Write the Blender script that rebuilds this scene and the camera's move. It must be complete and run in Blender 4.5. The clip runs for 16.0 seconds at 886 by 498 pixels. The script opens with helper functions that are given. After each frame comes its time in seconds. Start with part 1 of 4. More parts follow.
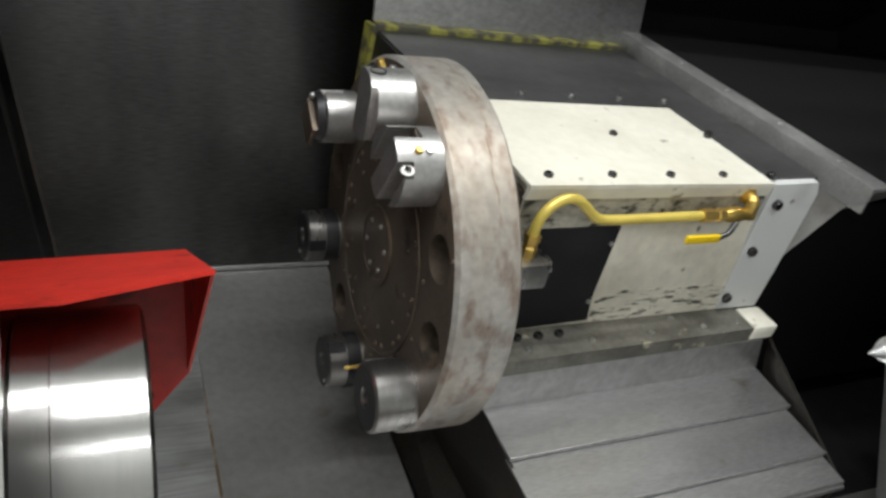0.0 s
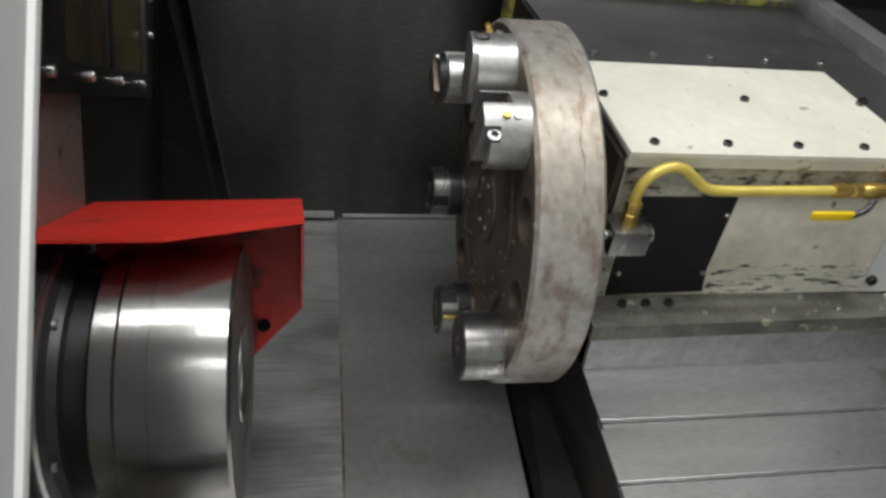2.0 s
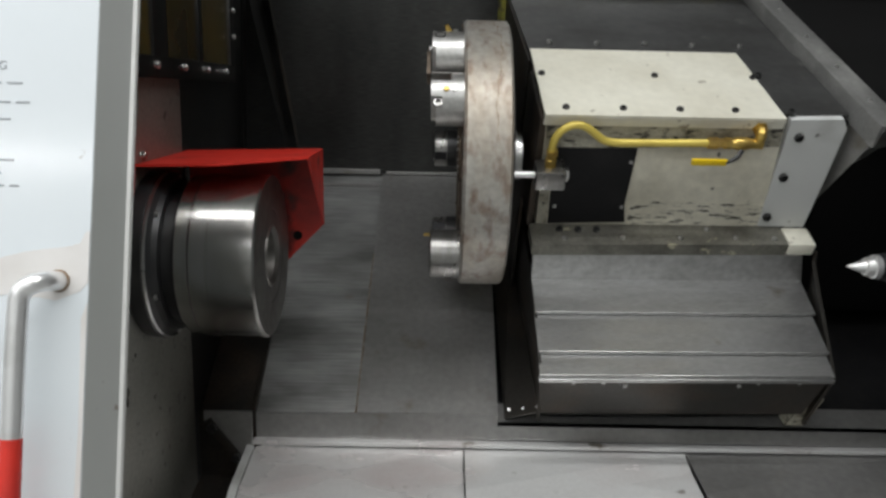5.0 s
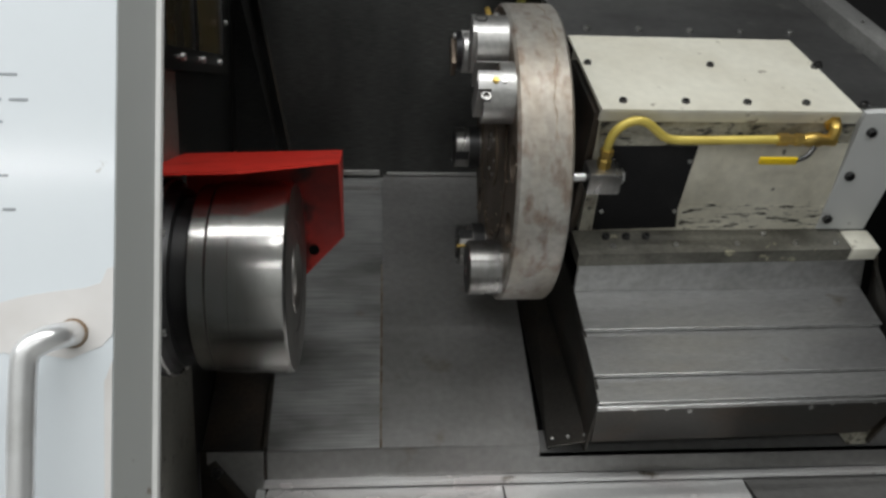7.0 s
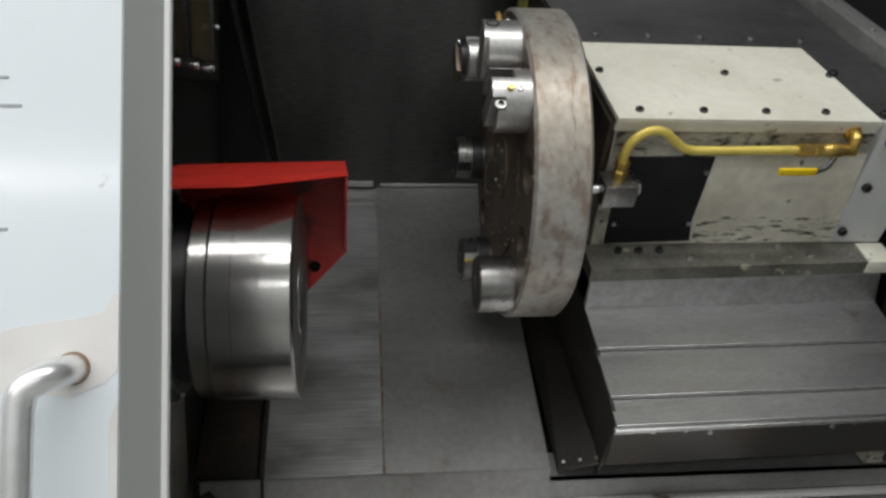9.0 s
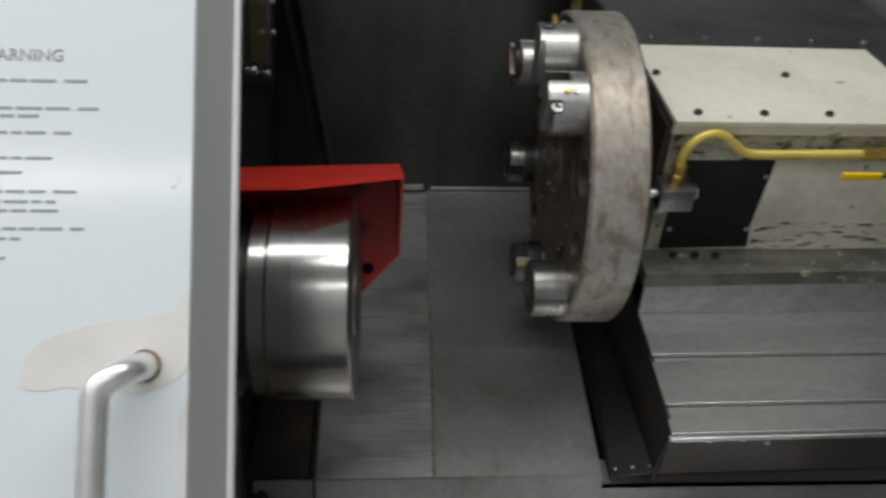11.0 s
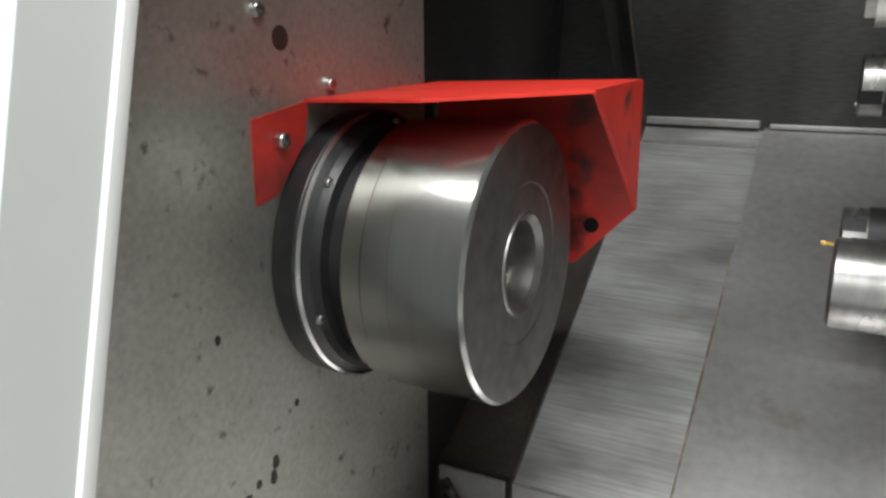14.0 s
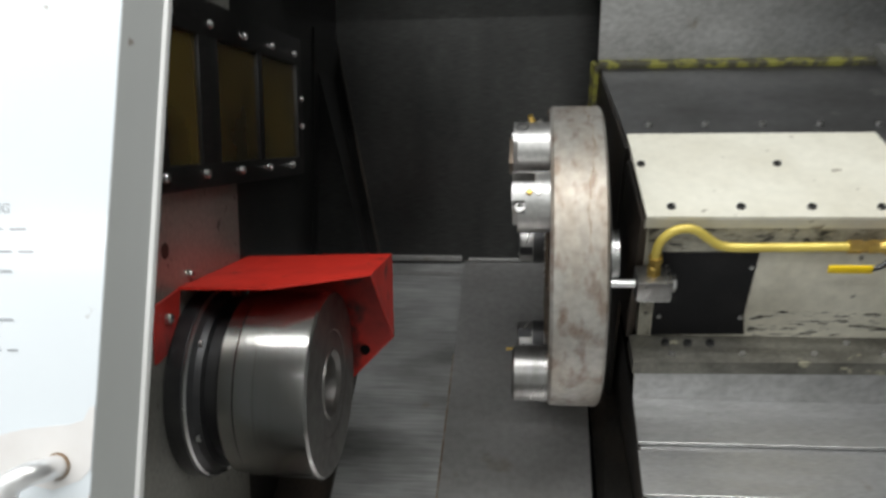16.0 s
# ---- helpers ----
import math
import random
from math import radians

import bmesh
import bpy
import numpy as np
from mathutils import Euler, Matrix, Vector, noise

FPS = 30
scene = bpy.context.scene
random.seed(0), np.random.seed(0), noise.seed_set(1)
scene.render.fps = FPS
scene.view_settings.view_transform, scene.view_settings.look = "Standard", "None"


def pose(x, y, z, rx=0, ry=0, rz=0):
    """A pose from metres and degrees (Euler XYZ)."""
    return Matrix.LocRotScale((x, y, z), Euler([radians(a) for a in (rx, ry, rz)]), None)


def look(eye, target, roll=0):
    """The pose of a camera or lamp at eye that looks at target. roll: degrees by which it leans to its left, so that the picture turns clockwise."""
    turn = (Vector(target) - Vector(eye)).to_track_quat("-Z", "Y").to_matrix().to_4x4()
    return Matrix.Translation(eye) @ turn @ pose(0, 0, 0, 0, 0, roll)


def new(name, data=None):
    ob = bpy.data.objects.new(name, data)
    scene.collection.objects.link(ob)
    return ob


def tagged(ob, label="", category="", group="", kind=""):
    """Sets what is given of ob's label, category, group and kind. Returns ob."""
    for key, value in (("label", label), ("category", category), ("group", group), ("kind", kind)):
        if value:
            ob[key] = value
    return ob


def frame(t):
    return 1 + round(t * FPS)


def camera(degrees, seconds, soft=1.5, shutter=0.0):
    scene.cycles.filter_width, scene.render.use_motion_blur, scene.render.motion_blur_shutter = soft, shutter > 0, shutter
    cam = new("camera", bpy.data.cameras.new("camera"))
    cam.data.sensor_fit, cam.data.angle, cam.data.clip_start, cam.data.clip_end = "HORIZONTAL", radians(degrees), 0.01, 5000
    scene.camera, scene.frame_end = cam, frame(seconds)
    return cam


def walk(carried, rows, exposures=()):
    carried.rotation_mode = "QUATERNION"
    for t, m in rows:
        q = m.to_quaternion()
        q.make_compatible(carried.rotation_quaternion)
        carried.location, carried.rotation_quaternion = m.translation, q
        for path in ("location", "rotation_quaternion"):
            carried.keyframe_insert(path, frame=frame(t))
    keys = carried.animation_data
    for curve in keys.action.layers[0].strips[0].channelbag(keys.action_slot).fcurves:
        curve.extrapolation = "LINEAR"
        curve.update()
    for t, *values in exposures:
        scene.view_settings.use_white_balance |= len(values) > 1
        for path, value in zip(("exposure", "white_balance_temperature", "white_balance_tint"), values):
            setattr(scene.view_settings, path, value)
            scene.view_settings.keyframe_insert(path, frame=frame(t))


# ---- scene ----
cam = camera(59.7, 16.0, soft=2.8, shutter=0.5)
PATH = [
    (0, (-0.6014, -1.0075, 1.3202), (0.2168, 0.8043, 1.1011), 0.39),
    (0.5, (-0.5887, -0.9858, 1.3228), (0.1658, 0.8486, 1.0671), 0.80),
    (1, (-0.5683, -0.9943, 1.3230), (0.1025, 0.8663, 1.0262), 1.01),
    (1.5, (-0.5385, -0.9910, 1.3454), (0.0110, 0.8974, 0.9822), 1.05),
    (2, (-0.4696, -1.0996, 1.3394), (-0.1457, 0.8427, 0.9893), 1.85),
    (2.5, (-0.4821, -1.1727, 1.3750), (-0.0679, 0.7252, 0.8991), 4.16),
    (3, (-0.4553, -1.2788, 1.4380), (-0.1251, 0.6029, 0.8461), 4.34),
    (3.5, (-0.3033, -1.4985, 1.3773), (-0.1780, 0.4404, 0.9030), 2.66),
    (4, (-0.2204, -1.6506, 1.3332), (-0.2222, 0.3064, 0.9204), 1.41),
    (6.5, (-0.3423, -1.5062, 1.3277), (-0.2525, 0.4527, 0.9344), 0.41),
    (7, (-0.4110, -1.4253, 1.3252), (-0.2599, 0.5261, 0.9139), 0.85),
    (7.5, (-0.4456, -1.3799, 1.3240), (-0.2457, 0.5661, 0.9081), 1.21),
    (8, (-0.4645, -1.3587, 1.3199), (-0.2449, 0.5880, 0.9175), 1.08),
    (10.5, (-0.4716, -1.3434, 1.3207), (-0.2671, 0.6097, 0.9415), 0.57),
    (11, (-0.4887, -1.3447, 1.3190), (-0.3792, 0.6162, 0.9413), 0.87),
    (11.5, (-0.3825, -1.2332, 1.3022), (-0.6347, 0.6985, 0.8496), 0.49),
    (12, (-0.2825, -1.0728, 1.2706), (-0.9483, 0.7652, 0.8479), 0.70),
    (12.5, (-0.2528, -0.9879, 1.2795), (-1.1124, 0.7622, 0.8341), 0.03),
    (13, (-0.2347, -0.9432, 1.2708), (-1.1399, 0.7618, 0.7477), -0.05),
    (13.5, (-0.2416, -0.9222, 1.2585), (-1.1452, 0.7774, 0.7157), 0.12),
    (14, (-0.2475, -0.9255, 1.2530), (-1.1503, 0.7803, 0.7285), -0.24),
    (14.5, (-0.2500, -0.9409, 1.2658), (-1.1091, 0.7906, 0.7525), -0.17),
    (15, (-0.2408, -0.9926, 1.3077), (-0.9668, 0.8151, 0.8548), 0.40),
    (15.5, (-0.2379, -1.2093, 1.3355), (-0.6025, 0.7311, 1.0165), 0.01),
    (16, (-0.2136, -1.4083, 1.4267), (-0.4458, 0.5582, 1.1453), -0.37),
]
EXPOSURES = [(0, -0.5), (1, -0.65), (2, -0.75), (2.5, -0.8), (3, -0.85), (4, -0.95), (6.5, -1.28), (8, -1.18), (11, -1.35), (11.5, -1.4), (12, -0.95), (12.5, -0.7), (13.2, -0.05), (14.0, 0.25), (14.5, 0.4), (15, 0.35), (15.5, -0.35), (16, -0.8)]
walk(cam, [(t, look(eye, target, roll)) for t, eye, target, roll in PATH], EXPOSURES)

# ---------------------------------------------------------------- world and lamps
world = bpy.data.worlds.new("shop_air")
world.use_nodes = True
world.node_tree.nodes["Background"].inputs[0].default_value = (0.8, 0.9, 1.0, 1)
world.node_tree.nodes["Background"].inputs[1].default_value = 0.05
scene.world = world


def tube_lamp(x, y, z, length, width, watts):
    """The light of one fluorescent fitting, shining down."""
    data = bpy.data.lights.new("tube_light", "AREA")
    data.shape, data.size, data.size_y, data.energy = "RECTANGLE", length, width, watts
    data.color = (0.99, 1.0, 1.0)
    ob = new("tube_light", data)
    ob.matrix_world = pose(x, y, z)
    return ob


LAMPS = [(-2.7, -2.2, 3.9), (-2.7, -5.6, 3.9), (-2.7, -1.4, 3.9)]
WATTS = (260, 330, 250)
for (lx, ly, lz), watts in zip(LAMPS, WATTS):
    tube_lamp(lx, ly, lz - 0.065, 9.0, 0.16, watts)

# ---------------------------------------------------------------- materials


def material(name, base, rough=0.5, metal=0.0, second=None, mix_scale=6.0, stretch=(1, 1, 1), mix_lo=0.45, mix_hi=0.65,
             rough2=None, grain=0.0, grain_scale=120.0, grain_stretch=(1, 1, 1), bump=0.0, third=None, third_scale=30.0,
             third_lo=0.6, third_hi=0.7, third_stretch=(1, 1, 1), spec=0.5, turn=(0, 0, 0), coat=0.0):
    """A surface with large stains (second), small specks (third), fine grain and relief, in object space."""
    mat = bpy.data.materials.new(name)
    mat.use_nodes = True
    nt = mat.node_tree
    bsdf = nt.nodes["Principled BSDF"]
    bsdf.inputs["Metallic"].default_value = metal
    bsdf.inputs["Specular IOR Level"].default_value = spec
    bsdf.inputs["Coat Weight"].default_value = coat
    bsdf.inputs["Coat Roughness"].default_value = 0.12
    coords = nt.nodes.new("ShaderNodeTexCoord")

    def field(scale, stretched, detail=5.0):
        mapping = nt.nodes.new("ShaderNodeMapping")
        mapping.inputs["Scale"].default_value = stretched
        mapping.inputs["Rotation"].default_value = [radians(a) for a in turn]
        nt.links.new(coords.outputs["Object"], mapping.inputs["Vector"])
        tex = nt.nodes.new("ShaderNodeTexNoise")
        tex.inputs["Scale"].default_value = scale
        tex.inputs["Detail"].default_value = detail
        nt.links.new(mapping.outputs[0], tex.inputs["Vector"])
        return tex.outputs["Fac"]

    def span(source, lo, hi, a, b):
        node = nt.nodes.new("ShaderNodeMapRange")
        node.inputs[1].default_value, node.inputs[2].default_value = lo, hi
        node.inputs[3].default_value, node.inputs[4].default_value = a, b
        nt.links.new(source, node.inputs[0])
        return node.outputs[0]

    def mixed(fac, a, b, kind="MIX"):
        node = nt.nodes.new("ShaderNodeMix")
        node.data_type, node.blend_type = "RGBA", kind
        if hasattr(fac, "links"):
            nt.links.new(fac, node.inputs[0])
        else:
            node.inputs[0].default_value = fac
        for slot, value in ((6, a), (7, b)):
            if hasattr(value, "links"):
                nt.links.new(value, node.inputs[slot])
            else:
                node.inputs[slot].default_value = (*value, 1)
        return node.outputs[2]

    colour = None
    rough_out = None
    if second:
        stains = span(field(mix_scale, stretch), mix_lo, mix_hi, 0, 1)
        colour = mixed(stains, base, second)
        rough_out = span(stains, 0, 1, rough, rough if rough2 is None else rough2)
    if third:
        specks = span(field(third_scale, third_stretch, 8.0), third_lo, third_hi, 0, 1)
        colour = mixed(specks, colour if colour else base, third)
    fine = field(grain_scale, grain_stretch, 3.0) if grain or bump else None
    if grain:
        shade = nt.nodes.new("ShaderNodeCombineColor")
        level = span(fine, 0.3, 0.7, 1 - grain, 1 + grain * 0.4)
        for n in range(3):
            nt.links.new(level, shade.inputs[n])
        colour = mixed(1.0, colour if colour else base, shade.outputs[0], "MULTIPLY")
    if colour:
        nt.links.new(colour, bsdf.inputs["Base Color"])
    else:
        bsdf.inputs["Base Color"].default_value = (*base, 1)
    if rough_out:
        nt.links.new(rough_out, bsdf.inputs["Roughness"])
    else:
        bsdf.inputs["Roughness"].default_value = rough
    if bump:
        node = nt.nodes.new("ShaderNodeBump")
        node.inputs["Strength"].default_value = bump
        node.inputs["Distance"].default_value = 0.002
        nt.links.new(fine, node.inputs["Height"])
        nt.links.new(node.outputs[0], bsdf.inputs["Normal"])
    return mat


MAT = dict(
    wall_black=material("oily_black_sheet", (0.028, 0.028, 0.027), 0.28, 0.8, (0.10, 0.10, 0.097), 2.2, (1.4, 1.4, 0.5), 0.36, 0.8, 0.42,
                        grain=0.35, grain_scale=30, grain_stretch=(1, 1, 12), bump=0.05),
    wall_grey=material("spotted_grey_sheet", (0.45, 0.445, 0.405), 0.45, 0.8, (0.34, 0.335, 0.295), 4.0, (1, 1, 1), 0.4, 0.7, 0.42,
                       third=(0.16, 0.15, 0.13), third_scale=50, third_lo=0.63, third_hi=0.74, grain=0.15, bump=0.04),
    cover=material("scraped_steel_sheet", (0.44, 0.445, 0.435), 0.34, 0.5, (0.19, 0.19, 0.183), 2.6, (1.4, 2.6, 1), 0.36, 0.68, 0.42,
                   third=(0.25, 0.19, 0.13), third_scale=9, third_lo=0.66, third_hi=0.8, grain=0.24, grain_scale=16,
                   grain_stretch=(0.5, 12, 1), bump=0.05),
    cover_dull=material("dull_steel_sheet", (0.38, 0.375, 0.365), 0.28, 0.6, (0.21, 0.206, 0.198), 2.2, (1, 1, 1), 0.38, 0.72, 0.42,
                        third=(0.16, 0.12, 0.08), third_scale=8, third_lo=0.62, third_hi=0.8, grain=0.12, grain_scale=60, bump=0.03),
    step=material("rolled_steel_cover", (0.60, 0.60, 0.595), 0.33, 0.9, (0.44, 0.44, 0.43), 5.0, (1, 4, 1), 0.4, 0.7, 0.45,
                  third=(0.26, 0.19, 0.11), third_scale=11, third_lo=0.66, third_hi=0.8, grain=0.2, grain_scale=60, grain_stretch=(1, 6, 1), bump=0.04),
    sheet=material("dark_grey_sheet", (0.115, 0.116, 0.115), 0.38, 0.6, (0.075, 0.075, 0.073), 3.0, (1, 2.5, 1), 0.4, 0.7, 0.45,
                   third=(0.2, 0.2, 0.19), third_scale=14, third_lo=0.66, third_hi=0.8, grain=0.15, grain_scale=50),
    # Dark steel and oil; on some parts this colour also stands for shade.
    dark=material("dark_oiled_shaded_steel", (0.05, 0.047, 0.042), 0.45, 0.7, (0.09, 0.068, 0.052), 6.0, (1, 1, 1), 0.45, 0.7, 0.55, grain=0.2, bump=0.05),
    # Black paint of the cover plate; on the bed it stands for shade.
    black=material("black_paint_and_shade", (0.008, 0.008, 0.009), 0.62, 0.0, (0.016, 0.016, 0.016), 8.0, (1, 1, 1), 0.45, 0.7, 0.55, grain=0.2, spec=0.25),
    # Flat black that carries the dark of the hole and the shaded tailstock end.
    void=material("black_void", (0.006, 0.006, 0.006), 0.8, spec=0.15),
    white=material("worn_cream_paint", (0.74, 0.72, 0.62), 0.4, 0.0, (0.60, 0.57, 0.47), 5.0, (1, 1, 1), 0.4, 0.75, 0.5,
                   third=(0.25, 0.22, 0.17), third_scale=26, third_lo=0.66, third_hi=0.74, grain=0.06, grain_scale=50),
    white_grimy=material("grimy_cream_paint", (0.74, 0.71, 0.60), 0.45, 0.0, (0.50, 0.47, 0.37), 4.0, (1, 1, 1), 0.4, 0.75, 0.5,
                         third=(0.08, 0.07, 0.055), third_scale=24, third_lo=0.67, third_hi=0.72, grain=0.12, grain_scale=50),
    white_smeared=material("oil_smeared_cream_paint", (0.74, 0.71, 0.60), 0.45, 0.0, (0.50, 0.47, 0.37), 4.0, (1, 1, 1), 0.4, 0.75, 0.5,
                           third=(0.035, 0.032, 0.026), third_scale=34, third_lo=0.52, third_hi=0.66, third_stretch=(1, 1, 3.5), grain=0.12, grain_scale=50),
    flange=material("pale_grey_paint", (0.62, 0.63, 0.62), 0.42, 0.0, (0.30, 0.30, 0.28), 5.0, (1, 1, 1), 0.5, 0.8, 0.5,
                    third=(0.1, 0.09, 0.08), third_scale=18, third_lo=0.66, third_hi=0.72),
    base_plate=material("grimy_base_steel", (0.24, 0.232, 0.20), 0.42, 0.6, (0.12, 0.115, 0.097), 8.0, (1, 1, 1), 0.45, 0.6, 0.5,
                        third=(0.55, 0.52, 0.38), third_scale=20, third_lo=0.64, third_hi=0.69, grain=0.2),
    rim=material("rust_stained_steel", (0.48, 0.465, 0.43), 0.42, 0.65, (0.36, 0.31, 0.25), 4.0, (3, 1.1, 1.1), 0.36, 0.68, 0.5,
                 third=(0.19, 0.11, 0.07), third_scale=22, third_lo=0.50, third_hi=0.78, third_stretch=(2, 1, 1), grain=0.18, grain_scale=70, bump=0.03),
    face=material("brown_oxidised_steel", (0.105, 0.082, 0.062), 0.5, 0.55, (0.17, 0.13, 0.095), 6.0, (1, 1, 1), 0.4, 0.7, 0.42,
                  third=(0.05, 0.04, 0.03), third_scale=25, third_lo=0.6, third_hi=0.7, grain=0.2, bump=0.05),
    steel=material("machined_steel", (0.56, 0.56, 0.55), 0.26, 1.0, (0.33, 0.33, 0.32), 8.0, (6, 1, 1), 0.4, 0.7, 0.34, grain=0.15,
                   grain_scale=60, grain_stretch=(10, 1, 1)),
    chuck=material("turned_steel", (0.44, 0.435, 0.42), 0.21, 1.0, (0.39, 0.385, 0.37), 3.0, (7, 0.15, 0.15), 0.35, 0.7, 0.23, grain=0.06,
                   grain_scale=40, grain_stretch=(9, 0.4, 0.4)),
    chuck_face=material("dull_turned_steel", (0.30, 0.29, 0.275), 0.36, 0.95, (0.24, 0.225, 0.21), 7.0, (1, 1, 1), 0.4, 0.7, 0.48, grain=0.25,
                        grain_scale=40),
    holder=material("phosphated_steel", (0.58, 0.575, 0.56), 0.34, 0.9, (0.42, 0.415, 0.40), 12.0, (1, 1, 1), 0.4, 0.7, 0.42, grain=0.15),
    holder_mid=material("oiled_tool_steel", (0.34, 0.335, 0.325), 0.27, 0.95, (0.22, 0.215, 0.205), 10.0, (4, 1, 1), 0.4, 0.7, 0.34, grain=0.1),
    holder_dark=material("black_oxide_steel", (0.03, 0.03, 0.032), 0.38, 0.6, (0.055, 0.055, 0.055), 12.0, (1, 1, 1), 0.45, 0.7, 0.4),
    brass=material("brass", (0.66, 0.46, 0.12), 0.32, 0.9, (0.42, 0.28, 0.09), 20.0, (1, 1, 1), 0.45, 0.7, 0.45, grain=0.1),
    hose=material("yellowed_tube", (0.66, 0.52, 0.11), 0.32, 0.25, (0.48, 0.36, 0.07), 14.0, (1, 1, 1), 0.45, 0.75, 0.45),
    yellow=material("yellow_plastic", (0.75, 0.52, 0.01), 0.4, 0.0, (0.55, 0.38, 0.02), 30.0, (1, 1, 1), 0.5, 0.75, 0.5),
    red=material("red_enamel", (0.62, 0.030, 0.018), 0.42, 0.0, (0.45, 0.025, 0.018), 8.0, (1, 1, 1), 0.45, 0.75, 0.5,
                 third=(0.07, 0.025, 0.02), third_scale=15, third_lo=0.62, third_hi=0.72, grain=0.1, grain_scale=60),
    # Darker copy of the red: grime, and the shade under the guard's top.
    red_grime_shade=material("grimy_shaded_red_enamel", (0.50, 0.028, 0.018), 0.45, 0.0, (0.22, 0.018, 0.014), 7.0, (1, 1, 1.6), 0.42, 0.66, 0.5,
                       third=(0.035, 0.016, 0.014), third_scale=13, third_lo=0.56, third_hi=0.68, grain=0.15, grain_scale=60),
    door=material("pale_blue_grey_paint", (0.66, 0.70, 0.725), 0.16, 0.0, (0.64, 0.685, 0.715), 2.5, (1, 1, 1), 0.4, 0.7, 0.26,
                  third=(0.35, 0.33, 0.30), third_scale=30, third_lo=0.72, third_hi=0.76, coat=0.25),
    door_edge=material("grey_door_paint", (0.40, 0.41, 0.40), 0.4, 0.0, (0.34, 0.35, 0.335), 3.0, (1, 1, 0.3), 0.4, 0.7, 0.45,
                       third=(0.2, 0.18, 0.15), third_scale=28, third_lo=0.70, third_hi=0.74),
    worn=material("rubbed_white_primer", (0.66, 0.645, 0.63), 0.4, 0.0, (0.56, 0.53, 0.50), 9.0, (1, 1, 1), 0.45, 0.75, 0.5),
    bead=material("pale_corner_bead", (0.70, 0.70, 0.68), 0.35, 0.0, (0.58, 0.58, 0.56), 8.0, (1, 1, 0.3), 0.4, 0.7, 0.45),
    chrome=material("worn_chrome_tube", (0.80, 0.80, 0.80), 0.3, 0.75, (0.66, 0.66, 0.65), 20.0, (1, 1, 1), 0.5, 0.75, 0.35),
    bolt=material("black_oxide_bolt", (0.06, 0.06, 0.06), 0.35, 0.8, (0.2, 0.2, 0.2), 60.0, (1, 1, 1), 0.5, 0.7, 0.3),
    bolt_bright=material("zinc_bolt", (0.55, 0.55, 0.54), 0.3, 1.0),
    tray=material("washed_steel_tray", (0.80, 0.80, 0.79), 0.24, 0.35, (0.60, 0.515, 0.50), 3.0, (1, 2, 1), 0.4, 0.75, 0.34,
                  third=(0.2, 0.17, 0.13), third_scale=16, third_lo=0.66, third_hi=0.76, grain=0.05),
    amber=material("amber_window_glass", (0.075, 0.055, 0.014), 0.2, 0.0, (0.014, 0.012, 0.008), 4.0, (1, 1.2, 0.9), 0.38, 0.66, 0.3),
    tail=material("tailstock_grey_iron", (0.16, 0.165, 0.16), 0.5, 0.3, (0.09, 0.09, 0.085), 6.0, (1, 1, 1), 0.4, 0.7, 0.45, grain=0.15),
    grime=material("dried_yellow_sealant", (0.34, 0.33, 0.07), 0.55, 0.0, (0.09, 0.085, 0.06), 26.0, (1, 1, 1), 0.42, 0.56, 0.6),
    grimy_band=material("smeared_grey_paint", (0.46, 0.44, 0.36), 0.5, 0.0, (0.22, 0.20, 0.15), 12.0, (1, 1, 2), 0.42, 0.66, 0.5,
                        third=(0.03, 0.03, 0.025), third_scale=42, third_lo=0.54, third_hi=0.68, third_stretch=(1, 1, 2), grain=0.2),
    rust=material("rust_line", (0.22, 0.15, 0.09), 0.6, 0.3, (0.36, 0.31, 0.25), 30.0, (1, 1, 1), 0.45, 0.6, 0.5),
    scuffed=material("scuffed_grey_rail", (0.19, 0.19, 0.185), 0.45, 0.3, (0.36, 0.36, 0.345), 7.0, (1, 0.6, 1), 0.5, 0.7, 0.4, grain=0.15),
    ink=material("grey_print", (0.29, 0.31, 0.33), 0.5),
    shop=material("shop_wall_paint", (0.60, 0.61, 0.60), 0.7, 0.0, (0.52, 0.53, 0.52), 1.5),
    concrete=material("shop_concrete", (0.34, 0.34, 0.33), 0.6, 0.0, (0.28, 0.28, 0.27), 2.0, grain=0.1, bump=0.05),
)
# ---------------------------------------------------------------- mesh helpers


def mesh_of(name, bm):
    bm.normal_update()
    data = bpy.data.meshes.new(name)
    bm.to_mesh(data)
    bm.free()
    return data


def smooth_by_angle(data, degrees=21):
    data.polygons.foreach_set("use_smooth", [True] * len(data.polygons))
    data.set_sharp_from_angle(angle=radians(degrees))


def part(name, bm, mat, parent=None, label="", smooth=True):
    """Links a bmesh as one mesh object under a thing or a part."""
    bmesh.ops.recalc_face_normals(bm, faces=bm.faces)
    data = mesh_of(name, bm)
    if smooth and len(data.polygons):
        smooth_by_angle(data)
    data.materials.append(MAT[mat])
    ob = new(name, data)
    if parent is not None:
        ob.parent = parent
    if label:
        ob["label"] = label
    return ob


def thing(name, label, category, m=None, group="", kind=""):
    ob = new(name)
    ob.empty_display_size = 0.05
    ob.matrix_world = m if m is not None else Matrix.Identity(4)
    return tagged(ob, label, category, group, kind)


